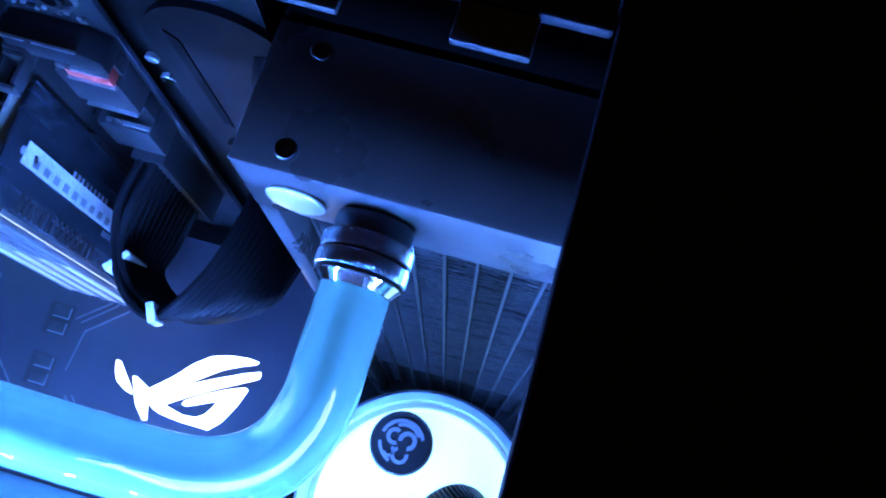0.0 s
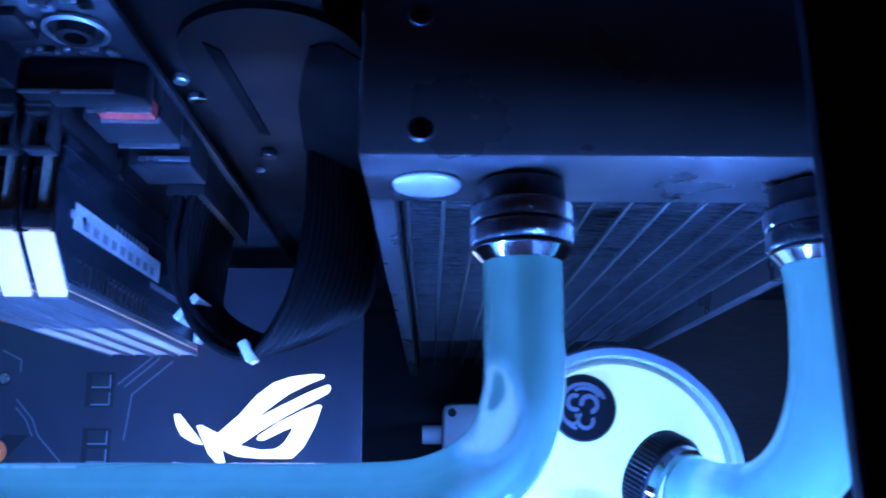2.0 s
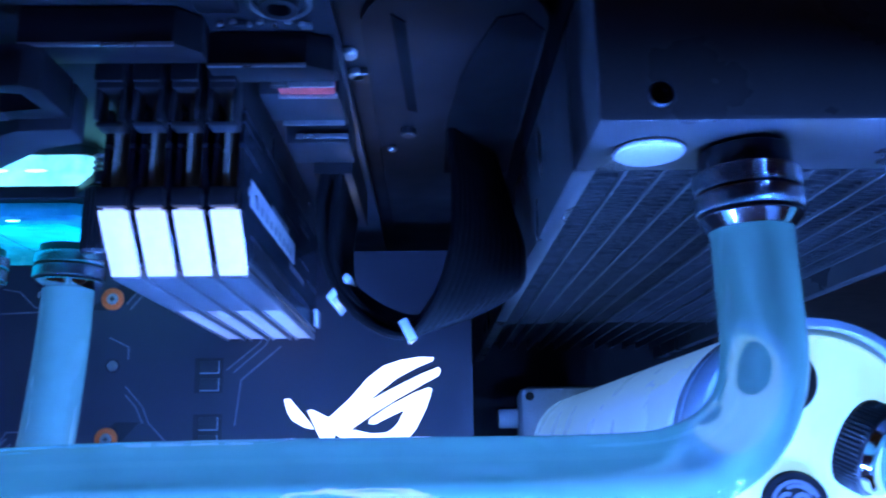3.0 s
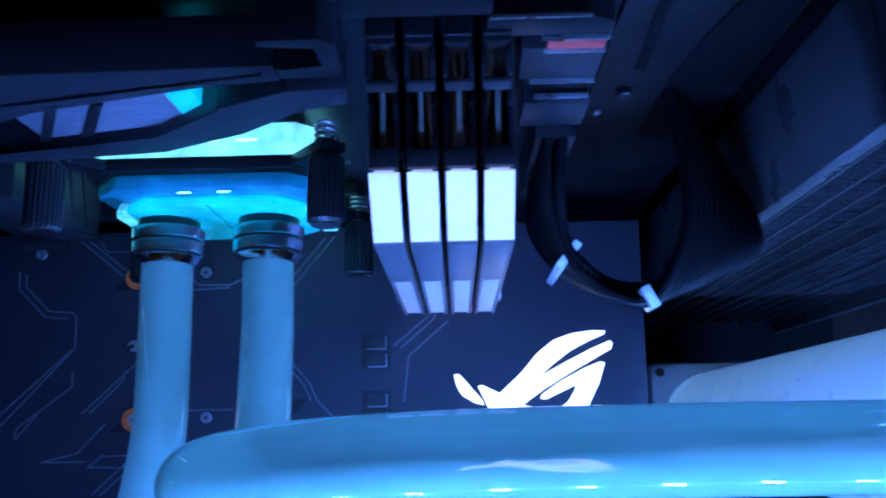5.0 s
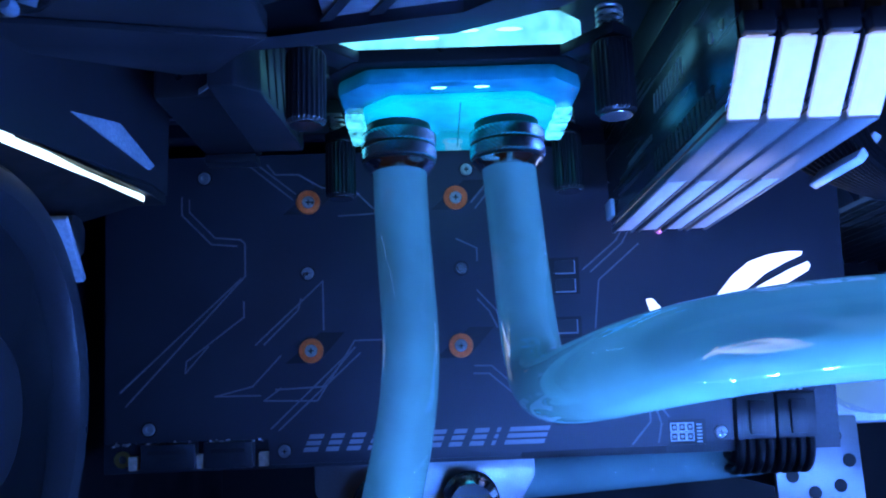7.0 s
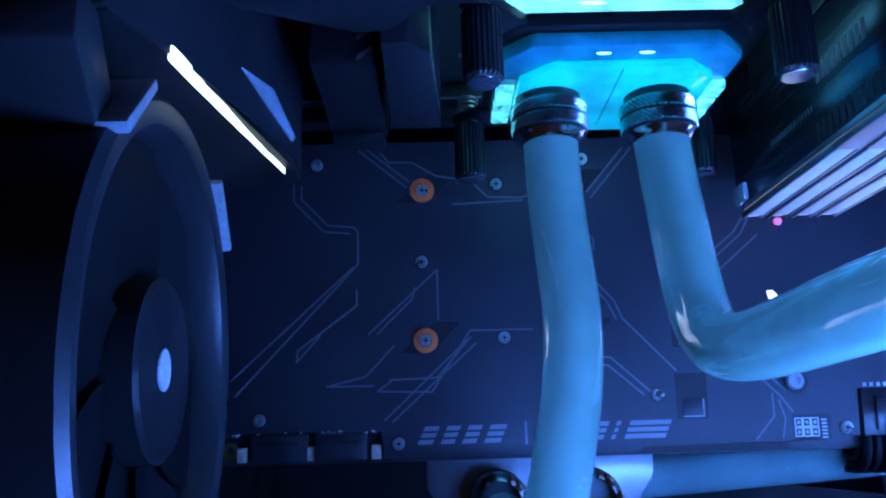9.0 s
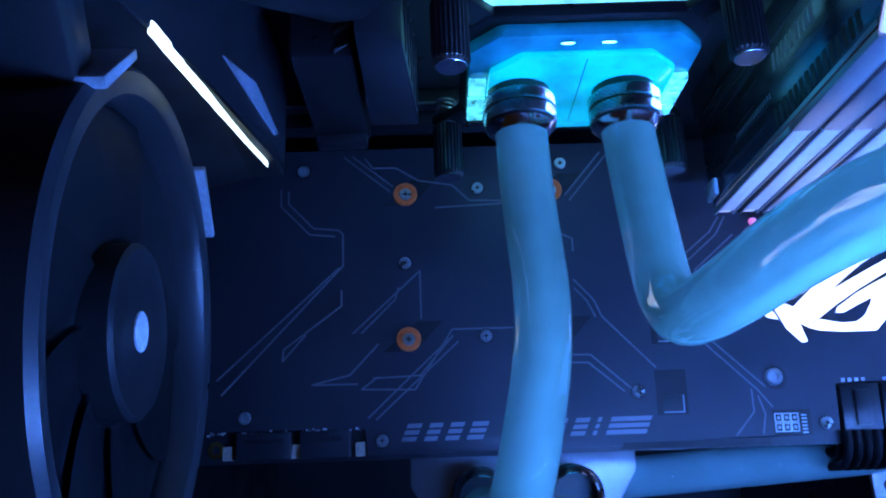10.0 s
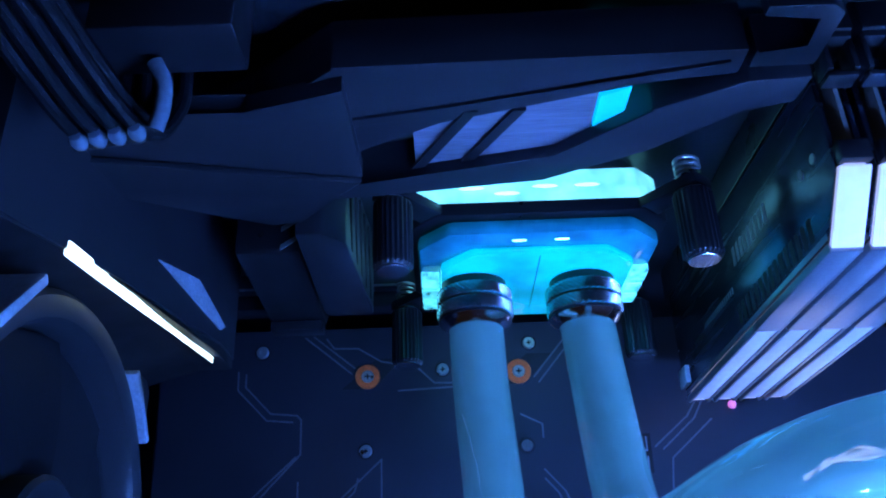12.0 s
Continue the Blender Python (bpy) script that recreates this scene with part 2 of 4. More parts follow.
def led_strip(name, tape, first_at, step, count, label):
    strip = thing(name, first_at, label, "light strip", "light strips in the case")
    part("tape", box(*tape, 0.2), WHITEPRINT, strip)
    x, y, z = first_at
    first = part("diode", box((x - 3, y, z - 3), (x + 3, y + 1.4, z + 3), 0.3), LED, strip, "glowing blue-white diode")
    for i in range(1, count):
        ob = new("diode", first.data)
        ob.parent = strip
        ob["label"] = "glowing blue-white diode"
        ob.matrix_basis = Matrix.Translation(Vector(step) * i / 1000)


led_strip("led_strip", ((60, -119, 198), (360, -118.1, 208)), (74, -118, 203), (25, 0, 0), 12, "strip of bright blue-white diodes along the case edge")
# unseen helper strip, added to light the radiator from the front corner
led_strip("led_strip", ((349, -119, -180), (361, -118.1, 196)), (355, -118, 185), (0, 0, -90), 4, "unseen upright strip of blue-white diodes added to brighten the radiator")

# ---- motherboard ----


def motherboard():
    board = thing("motherboard", (50, 93, 20), "black motherboard with components, standing upright in the case", "motherboard")
    part("circuit_board", box((-72, 90, -130), (172, 92, 205), 0.3), PCB, board)
    # armour along the edge, with its slots
    part("edge_armour", prism([(104, 178), (104, 187.5), (138, 187.5), (143, 183), (143, 178)], "xz", 80.6, 89.6, 0.5), SHROUD, board, "dark grey edge armour")
    part("edge_armour", prism([(142, 167), (142, 176.2), (165, 176.2), (171, 173), (171, 167)], "xz", 81, 89.6, 0.5), SHROUD, board, "dark grey edge armour")
    part("edge_armour", box((151, 81, 143), (171, 89.6, 160.5), 0.5), SHROUD, board, "dark grey edge armour")
    part("edge_armour", box((153, 78.6, 116), (171, 89.6, 133), 0.5), SHROUD, board, "dark grey edge armour")
    slot = part("port", box((153, 84.5, 160.6), (171, 89.6, 166.8), 0.2), PLASTIC, board)
    part("tongue", box((156.5, 80.4, 161.2), (170.2, 84.4, 166), 0.2), RED, slot, "dark red port tongue")
    part("port", box((154, 84, 133.5), (171, 89.6, 142.5), 0.2), PLASTIC, board)
    part("power_connector", box((158, 76, 52), (170, 89.6, 114), 0.6), PLASTIC, board, "black main power connector")
    # small parts near the upper corner
    part("coil", lathe([(6.0, 0), (7.0, 0), (7.2, 1), (6.5, 1.6), (6.0, 1), (6.0, 0)], (161, 89.8, 190), "y", 40), ALLOY, board, "round metal coil")
    part("coil", lathe([(2.6, 0), (4.2, 0), (4.2, 2.6), (2.6, 2.6), (2.6, 0)], (161, 89.8, 190), "y", 28), PLASTIC, board, "black inner coil")
    rnd = random.Random(3)
    for i in range(26):
        x, z = rnd.uniform(143, 168), rnd.uniform(179, 203)
        if (x - 161) ** 2 + (z - 190) ** 2 < 80:
            continue
        w, h = rnd.uniform(0.6, 2.2), rnd.uniform(0.5, 1.4)
        part("component", box((x - w, 88.6, z - h), (x + w, 89.8, z + h), 0.15), rnd.choice((ALLOY, PLASTIC, STEEL, PLASTIC)), board)
    # pale strips paint the light caught along the armour edges
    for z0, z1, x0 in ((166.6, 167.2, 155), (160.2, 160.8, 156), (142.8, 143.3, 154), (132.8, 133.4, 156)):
        part("lit_edge", box((x0, 79.8, z0), (170.6, 81.2, z1 + 0.3), 0.1), STEEL, board, "bright edge strip")
    part("lit_edge", box((142.5, 80.5, 176.1), (165, 81.4, 176.9), 0.1), STEEL, board, "bright edge strip")
    part("lit_edge", box((104.5, 80.1, 187.2), (138, 81.0, 188), 0.1), STEEL, board, "bright edge strip")
    for i in range(7):
        part("component", disc(0.9, 0, 1.0, (146 + i * 3.1, 89.8, 180 + (i % 2) * 1.2), "y", 10, 0.2), STEEL, board)
    part("chip", box((143, 87.5, 188), (152, 89.8, 199), 0.3), PLASTIC, board)
    for z in (20, 32, 46):
        part("capacitor", disc(3.4, 0, 9, (-14, 89.8, z + 60), "y", 20, 0.6), PLASTIC, board)
    for i in range(18):
        x = -30 + i * 7.3
        part("component", box((x, 88.8, 56), (x + rnd.uniform(1, 3), 89.8, 57.5), 0.1), rnd.choice((STEEL, PLASTIC, ALLOY)), board)
    for i in range(9):
        part("board_print", box((36 + i * 3.4, 89.3, 38), (38.4 + i * 3.4, 89.9, 40.2)), WHITEPRINT, board, "white printed bar")
    part("slot_bar", box((-60, 80, 14), (90, 89.7, 24), 0.8), PLASTIC, board, "black expansion slot")
    part("heat_shield", box((-62, 84, 27), (96, 89.7, 34), 0.8), SHROUD, board, "dark grey heat shield")
    # painted bright line where the shield edge catches light
    part("lit_edge", box((-62, 83.6, 33.4), (96, 84.4, 34.2), 0.1), ALLOY, board, "bright edge strip")
    # row of chokes beside the processor
    for i in range(4):
        part("choke", box((-22, 80, 68 + i * 14), (-11, 89.7, 79 + i * 14), 0.8), PLASTIC, board, "black choke")
    return board


motherboard()


def slanted(bm, front):
    """Leans the front of the port cover back towards its processor side."""
    for v in bm.verts:
        if v.co.y < front + 3:
            v.co.y += max(-4, min(16, (v.co.x + 51) * 0.62))
    return bm


def shroud():
    cover = thing("heatsink_cover", (-30, 88, 150), "angular dark grey cover over the ports and heatsinks", "heatsink")
    io = [(-80, 56), (-39, 56), (-39, 72), (-47, 130), (-51.5, 157), (-55, 178), (-80, 178)]
    part("port_cover", slanted(prism(io, "xz", 42, 89.5, 0.0), 42), SHROUD, cover)
    part("dark_band", slanted(prism([(-79, 56.5), (-39.2, 56.5), (-39.4, 72), (-47.4, 130), (-51.8, 157), (-55.2, 176), (-79, 176)], "xz", 41.6, 46), 41.6), DARK, cover, "gloss black inset band")
    part("light_strip", slanted(prism([(-42.2, 71), (-41.9, 69), (-43.9, 88), (-45.4, 106), (-47, 122), (-48.6, 138), (-50.3, 152.5), (-51.2, 153.5), (-49.9, 138), (-48.5, 123), (-47, 107), (-45.2, 89)], "xz", 40.6, 44), 40.6), STRIP, cover, "glowing white light strip")
    # pale window let into the sloping side
    rim = bmesh.new()
    for x in (0.0, 0.5):
        for y, z in ((53, 74), (55.5, 70), (62, 92), (57, 116)):
            rim.verts.new((-39 - max(0, z - 72) * 8 / 58 + x, y, z))
    bmesh.ops.convex_hull(rim, input=rim.verts[:])
    part("window", rim, RUBBER, cover, "pale grey window")
    # dark recess between the ports and the side heatsink
    niche = part("recess", box((-31, 67, 36), (-11, 89, 97), 2.5), PLASTIC, cover, "gloss black recessed housing")
    part("recess_rim", box((-30, 63.5, 38), (-12, 66.8, 45), 0.5), SHROUD, niche, "grey rim")
    for k in range(3):
        part("recess_rib", prism([(-17, 68 + k * 6), (-12.5, 71 + k * 6), (-12.5, 72.4 + k * 6), (-17, 69.4 + k * 6)], "xy", 97.1, 97.8), ALLOY, niche)
    # broad plate over the ports, folded along a crease
    over = [(-80, 147), (-58, 139), (-29, 124), (-15, 117), (-7, 118), (4, 131), (11, 137.5), (10, 172), (-12, 165), (-46, 166), (-80, 174)]
    fold = [(-80, 147), (-58, 139), (-29, 124), (-15, 117), (-7, 118), (4, 131), (11, 137.5), (-46, 150), (-80, 157)]
    part("port_plate", prism(over, "xz", 67.2, 72, 0.3), SHROUD, cover)
    part("port_plate_fold", prism(fold, "xz", 65.4, 67.1, 0.5), SHROUD, cover)
    upper = [(-30, 136.6), (-30, 150), (-12, 158), (8, 174.5), (95, 176), (95, 168), (76, 166.5), (30, 154), (8, 141), (-4, 137.5)]
    part("upper_plate", prism(upper, "xz", 71, 84, 0.5), SHROUD, cover)
    crease = [(-4, 152), (30, 157), (76, 170), (92, 173), (30, 160), (-4, 154.5)]
    part("crease", prism(crease, "xz", 70.2, 71.5, 0.2), SHROUD, cover)
    lip = [(-25, 124), (10, 126), (56, 131), (80, 143), (97, 158), (109, 161), (110, 170), (96.5, 169), (78, 160), (58, 142), (10, 132), (-25, 132)]
    part("lower_lip", prism(lip, "xz", 68, 80, 0.6), SHROUD, cover)
    part("frame_end", prism([(96, 171), (110, 171.5), (110, 187), (107, 189.5), (94, 189.5), (94, 186.5), (106, 186), (106.5, 177), (96, 176.5)], "xz", 70, 80, 0.5), SHROUD, cover)
    fins = part("fin_block", box((24, 71.6, 131), (66, 89, 166), 0.3), FINMETAL, cover, "brushed metal heatsink block")
    for x in (22, 33):
        part("rib", prism([(x, 133), (x + 3, 133), (x + 17, 158), (x + 14, 158)], "xz", 70.6, 71.5), PLASTIC, fins)
    # added glowing prism gives the heatsink window its cyan-lit end
    part("cyan_glow_end", prism([(66.3, 138), (73, 145), (73, 164), (66.3, 161)], "xz", 71.4, 80, 0.3), CYAN, cover, "glowing cyan prism added at the end of the fin block")
    tower = part("side_heatsink", prism([(-9, 60), (7, 60), (7, 66), (4, 112), (-2, 118), (-9, 118)], "xz", 62, 89.4, 0.6), SHROUD, cover, "grey side heatsink with slanted cuts")
    for i in range(5):
        z = 68 + i * 8.5
        x = 6.9 - (z - 66) * 3 / 46
        part("cut", prism([(64, z), (64, z + 1.8), (86, z + 8.8), (86, z + 7)], "yz", x - 0.9, x + 0.3), DARK, tower)
    return cover


shroud()


def tray_cover():
    plate = thing("cable_cover", (200, 97, 70), "dark steel cable cover with a rounded top on the tray", "cover")
    arch = [(177, -60), (223, -60)] + [(200 + 23 * math.cos(radians(a)), 168 + 23 * math.sin(radians(a))) for a in range(0, 181, 9)]
    part("panel", prism(arch, "xz", 94.5, 96.8, 0.4), CASE, plate)
    # flat sheets paint the dark of an opening and a slot; nothing is cut
    part("opening", prism([(199, 62), (222, 62), (222, 168), (216, 176), (210, 174), (206, 160), (202, 140), (199, 110)], "xz", 94.0, 94.4), UNLIT, plate, "near-black sheet painted for the dark of a cable opening")
    part("slot", prism([(187, 120), (190, 118), (188, 172), (184.5, 176)], "xz", 94.0, 94.4), UNLIT, plate)
    part("knob", disc(2.6, 0, 2.4, (187, 94.4, 104), "y", 18), PLASTIC, plate)
    part("screw", disc(1.6, 0, 1.4, (181, 94.4, 88), "y", 14), STEEL, plate, "steel screw")
    for x, z, r in ((173.6, 141, 2.4), (175.2, 140, 3.2), (172.6, 153, 2.2)):
        s_ = thing("tray_screw", (x, 97, z), "small steel screw in the motherboard tray", "screw", "screws in the tray")
        part("head", disc(r, 0, 2.2, (x, 96.9, z), "y", 18), STEEL if r < 3 else PLASTIC, s_)


tray_cover()


def cable_bundle():
    loom = thing("power_cable", (165, 76, 84), "thick loop of black braided power cables in clear combs", "cable")
    for row in range(2):
        for i in range(12):
            z = 112 - i * 4.3
            pts = [
                (162 + 4.5 * row, 80, z), (160.5 + 4 * row, 60, z), (166 + 0.35 * i, 41 + 3.5 * row, 110 - 2.6 * i),
                (177 + 1.2 * i, 29.5 + 0.2 * i + 2.5 * row, 113 - 1.8 * i - 2 * row), (189 + 2.5 * i, 27.5 + 1.05 * i + 2 * row, 116.5 - 0.5 * i - 3 * row),
                (199 + 2.0 * i, 45 + 0.6 * i, 117 - 0.9 * i - 3 * row), (202 + 1.6 * i, 68, 112 - 1.6 * i - 3 * row), (201 + 1.3 * i, 94, 104 - 2.2 * i - 3 * row),
            ]
            part("cable", sweep(smooth_path(pts, 5), 1.75, 10), SLEEVE, loom)
    comb = part("comb", sweep([(188, 26.3, 116.2), (217.5, 38.7, 110.7)], 0.35, 8), RUBBER, loom, "frosted clear cable comb")
    for i in range(12):
        at = Vector((189 + 2.5 * i, 26.6 + 1.05 * i, 116.4 - 0.5 * i))
        part("clip", lathe([(0, -0.8), (0.6, -0.6), (0.85, 0), (0.6, 0.6), (0, 0.8)], at, "z", 10), RUBBER, comb)
    part("comb_end", box((-1.4, -1.6, -5.5), (1.4, 5, 2.5), 0.5, Matrix.Translation((187.6, 26, 117)) @ Matrix.Rotation(radians(28), 4, "Z")), CLEAR, comb)
    part("comb", box((-1.3, -4.8, -26), (1.3, 4.8, 2.4), 0.5, Matrix.Translation((166.3, 41.5, 109)) @ Matrix.Rotation(radians(-40), 4, "Z")), CLEAR, loom, "frosted clear cable comb")
    return loom


cable_bundle()


def processor_cable():
    loom = thing("processor_cable", (-22, 88, 184), "black braided processor power cables in a clear comb", "cable")
    for row in range(2):
        for i in range(4):
            x = -41 + i * 4.1
            y = 55 + 3.4 * row
            pts = [(x - 22, 92 + row, 250 - 2 * i), (x - 20, 80 + row * 3, 236 - i), (x - 10, 66 + 3 * row, 208), (x, y, 176 - row * 2 + i * 0.8), (x + 5, y + 9, 171), (x + 6, 78, 174)]
            part("cable", sweep(smooth_path(pts, 6), 1.55, 10), SLEEVE, loom)
    for i in range(4):
        x = -41 + i * 4.1
        part("bead", lathe([(0, -2.2), (1.2, -1.9), (1.75, -0.7), (1.75, 0.7), (1.2, 1.9), (0, 2.2)], (x, 53.9, 176 + i * 0.8), "z", 16), BEAD, loom, "frosted clear comb bead")
    part("comb_end", sweep(smooth_path([(-25, 53.9, 179), (-23.6, 58, 180.5), (-23.4, 63, 182), (-25.2, 67, 183)], 6), 1.7, 14), BEAD, loom, "frosted clear comb end")
    part("plug", box((-36, 68, 178), (-8, 89.5, 192), 0.8), PLASTIC, loom)


processor_cable()

# ---- memory ----


def memory_stick(x, last=False, end=0):
    stick = thing("memory_stick", (x, 88, 97), "black memory stick with a glowing white light bar", "memory", "memory sticks in their slots")
    part("circuit_board", box((x - 0.5, 54, 30), (x + 0.5, 86, 163)), BOARDEDGE, stick)
    side_shape = [(51, 29), (39.2, 31), (39.2, 150.2), (51, 160.8), (77, 160.8), (77, 29)]
    for side in (-1, 1):
        a = x + side * 3.0
        shell = part("heat_spreader", prism(side_shape, "yz", a - 0.7, a + 0.7, 0.2), BRUSHED, stick, "brushed black aluminium heat spreader")
        b = a + side * 0.72
        lo, hi = min(b, b + side * 0.08), max(b, b + side * 0.08)
        bm = bmesh.new()
        for k in range(9):
            add_prism(bm, [(58, 96 + k * 3.2), (63.5, 96.6 + k * 3.2), (63.5, 98.4 + k * 3.2), (58, 98 + k * 3.2)], "yz", lo, hi)
        part("lettering", bm, PRINT, shell, "pale printed lettering bars")
        bm = bmesh.new()
        for k in range(16):
            add_box(bm, (lo, 51.6, 62 + k * 1.9), (hi, 53.6, 62.9 + k * 1.9))
        part("lettering", bm, PRINT, shell, "pale printed lettering bars")
        bm = bmesh.new()
        for k in range(15):
            add_box(bm, (lo, 41.5, 92 + k * 3.6), (hi, 47.5, 94.2 + k * 3.6))
        part("vents", bm, DARK, shell, "row of black vent slots")
        # bare aluminium edge of the heat spreader
        part("edge", prism([(39.1, 31.5), (39.1, 150.2), (40.6, 150.2), (40.6, 31.5)], "yz", lo, hi), ALLOY, shell, "bright edge strip")
        for z in (146, 153):
            part("screw", disc(1.3, -0.3, 0.3, (b, 58, z), "x", 12, 0.1), STEEL, shell)
    outline = [(50.3, 28.5), (37.3, 30.3), (37.3, 150.7), (50.3, 162), (53, 162), (53, 28.5)]
    part("light_bar", prism(outline, "yz", x - 2.3, x + 2.3, 0.2), BARLIGHT, stick, "glowing white diffuser bar")
    part("light_bar", prism([(36.9, 150.2), (49.9, 161.7), (50.6, 162.3), (50.9, 161), (38, 149.6)], "yz", x - 3.5, x + 3.5, 0.15), BARLIGHT, stick, "glowing white diffuser end")
    part("front_cover", box((x - 3.7, 36.4, 100), (x + 3.1, 38.6, 149.5), 0.4), ALLOY, stick, "grey aluminium front cover")
    part("front_window", box((x - 2.6, 36.6, 34), (x + 2.6, 38.6, 99.5), 0.3), BARDIM, stick, "dim white window")
    part("front_rail", box((x + 2.7, 36.4, 30.5), (x + 3.7, 38.6, 149.5), 0.2), ALLOY, stick)
    part("front_rail", box((x - 3.7, 36.4, 30.5), (x - 2.7, 38.6, 99.5), 0.2), ALLOY, stick)
    if last:
        part("sticker", box((x + 3.75, 54.5, 84), (x + 3.95, 61.5, 152)), WHITEPRINT, stick, "long pale label with printed bars")
        for k in range(9):
            part("label_print", box((x + 3.96, 55.6, 90 + k * 6.6), (x + 4.02, 58.2, 93.5 + k * 6.6)), ALLOY, stick)
    if end:
        # pale box paints the bright glint on the lower latch
        part("end_clip", box((x + end * 5.2 - 0.9, 40.5, 32), (x + end * 5.2 + 0.9, 47, 41), 0.5), CLEAR, stick, "pale end clip, its light glint put into the colour")
    part("end_cap", box((x - 3.4, 51.2, 161), (x + 3.4, 56, 164), 0.4), PLASTIC, stick)
    return stick


def memory_slot(x, tone):
    slot = thing("memory_slot", (x, 90, 97), "black memory slot with a latch on the motherboard", "memory slot", "memory slots on the motherboard")
    part("socket", box((x - 3.2, 78.5, 22), (x + 3.2, 89.8, 170), 0.5), PLASTIC, slot)
    latch = part("latch", box((x - 3.4, 80, 163.5), (x + 3.4, 89.6, 171), 0.5), PLASTIC, slot, "black locking latch")
    for side in (-1, 1):
        part("prong", box((x + side * 2.9 - 0.6, 71, 163.5), (x + side * 2.9 + 0.6, 79.8, 169), 0.25), tone, latch)
    part("bridge", box((x - 3.4, 69.6, 163.2), (x + 3.4, 70.9, 168), 0.3), tone, latch)
    return slot


for i in range(4):
    memory_slot(117.7 + 8.88 * i, SHROUD if i % 2 else PLASTIC)
    memory_stick(117.7 + 8.88 * i, i == 3, {0: -1, 3: 1}.get(i, 0))

# ---- water block ----


def fitting(m, group, r=11.5):
    """A compression fitting whose tube leaves along its own -y."""
    fit = thing("tube_fitting", (0, 0, 0), "knurled chrome compression fitting holding a coolant tube", "fitting", group)
    fit.matrix_basis = m
    o = (0, 0, 0)
    part("base", disc(r * 0.86, -3, 3.5, o, "y", 36), PLASTIC, fit, "black base ring")
    seg = 84
    for k, h in enumerate((3.4, 9.4)):
        bm = bmesh.new()
        rows = 6
        prof = [(r * 0.7, h)] + [(r * 0.94, h)] + [(r, h + 0.5 + q * 0.85) for q in range(rows)] + [(r * 0.94, h + 5.3), (r * 0.7, h + 5.3)]
        add_lathe(bm, prof, o, "y", seg)
        for v in bm.verts:
            d = Vector((v.co.x, 0, v.co.z))
            if d.length > r * 0.99:
                q = round(math.atan2(d.z, d.x) / (2 * math.pi) * seg)
                w = round((-v.co.y - h - 0.5) / 0.85)
                v.co -= d.normalized() * (0.8 if (q + w) % 2 else 0.0)
        part("collar", bm, KNURL, fit, "knurled nickel collar", smooth=False)
    # dark ring paints the shade in the gap between the collars
    part("groove", lathe([(r * 0.7, 8.6), (r * 0.9, 8.6), (r * 0.9, 9.5), (r * 0.7, 9.5)], o, "y", 48), DARK, fit, "dark ring put in for the shaded groove")
    part("seal", lathe([(r * 0.7, 14.6), (r * 0.93, 14.6), (r * 0.93, 15.6), (r * 0.7, 15.6)], o, "y", 48), PLASTIC, fit, "black seal")
    bm = bmesh.new()
    add_lathe(bm, [(r * 0.93, 15.7), (r * 0.95, 16.2), (r * 0.9, 16.9), (r * 0.76, 19.2), (8.25, 19.4), (8.25, 15.7)], o, "y", 48)
    part("ring", bm, CHROME, fit, "polished chrome ring")
    for ob in fit.children:
        for v in ob.data.vertices:
            v.co.y *= 0.76
    return fit


def upright(x, y, z):
    return pose(x / 1000, y / 1000, z / 1000)


def thumb_screw(x, y, z, block):
    bm = bmesh.new()
    seg = 48
    add_lathe(bm, [(0, 0), (4.2, 0), (5.0, 0.6), (5.3, 1.4), (5.3, 19), (4.4, 20), (0, 20)], (x, y, z), "y", seg)
    for v in bm.verts:
        d = Vector((v.co.x - x, 0, v.co.z - z))
        if d.length > 5.2 and round(math.atan2(d.z, d.x) / (2 * math.pi) * seg) % 2:
            v.co -= d.normalized() * 0.35
    screw = part("thumb_screw", bm, PLASTIC, block, "knurled black thumb screw", smooth=False)
    part("face", disc(4.3, 20, 20.5, (x, y, z), "y", 28, 0.2), KNURL, screw, "dark metal screw face")
    bm = bmesh.new()
    coil = [(x + 3.2 * math.cos(a * 0.5), y + 0.2 + a * 0.14, z + 3.2 * math.sin(a * 0.5)) for a in range(76)]
    part("spring", sweep(coil, 0.55, 8), STEEL, screw, "steel spring")


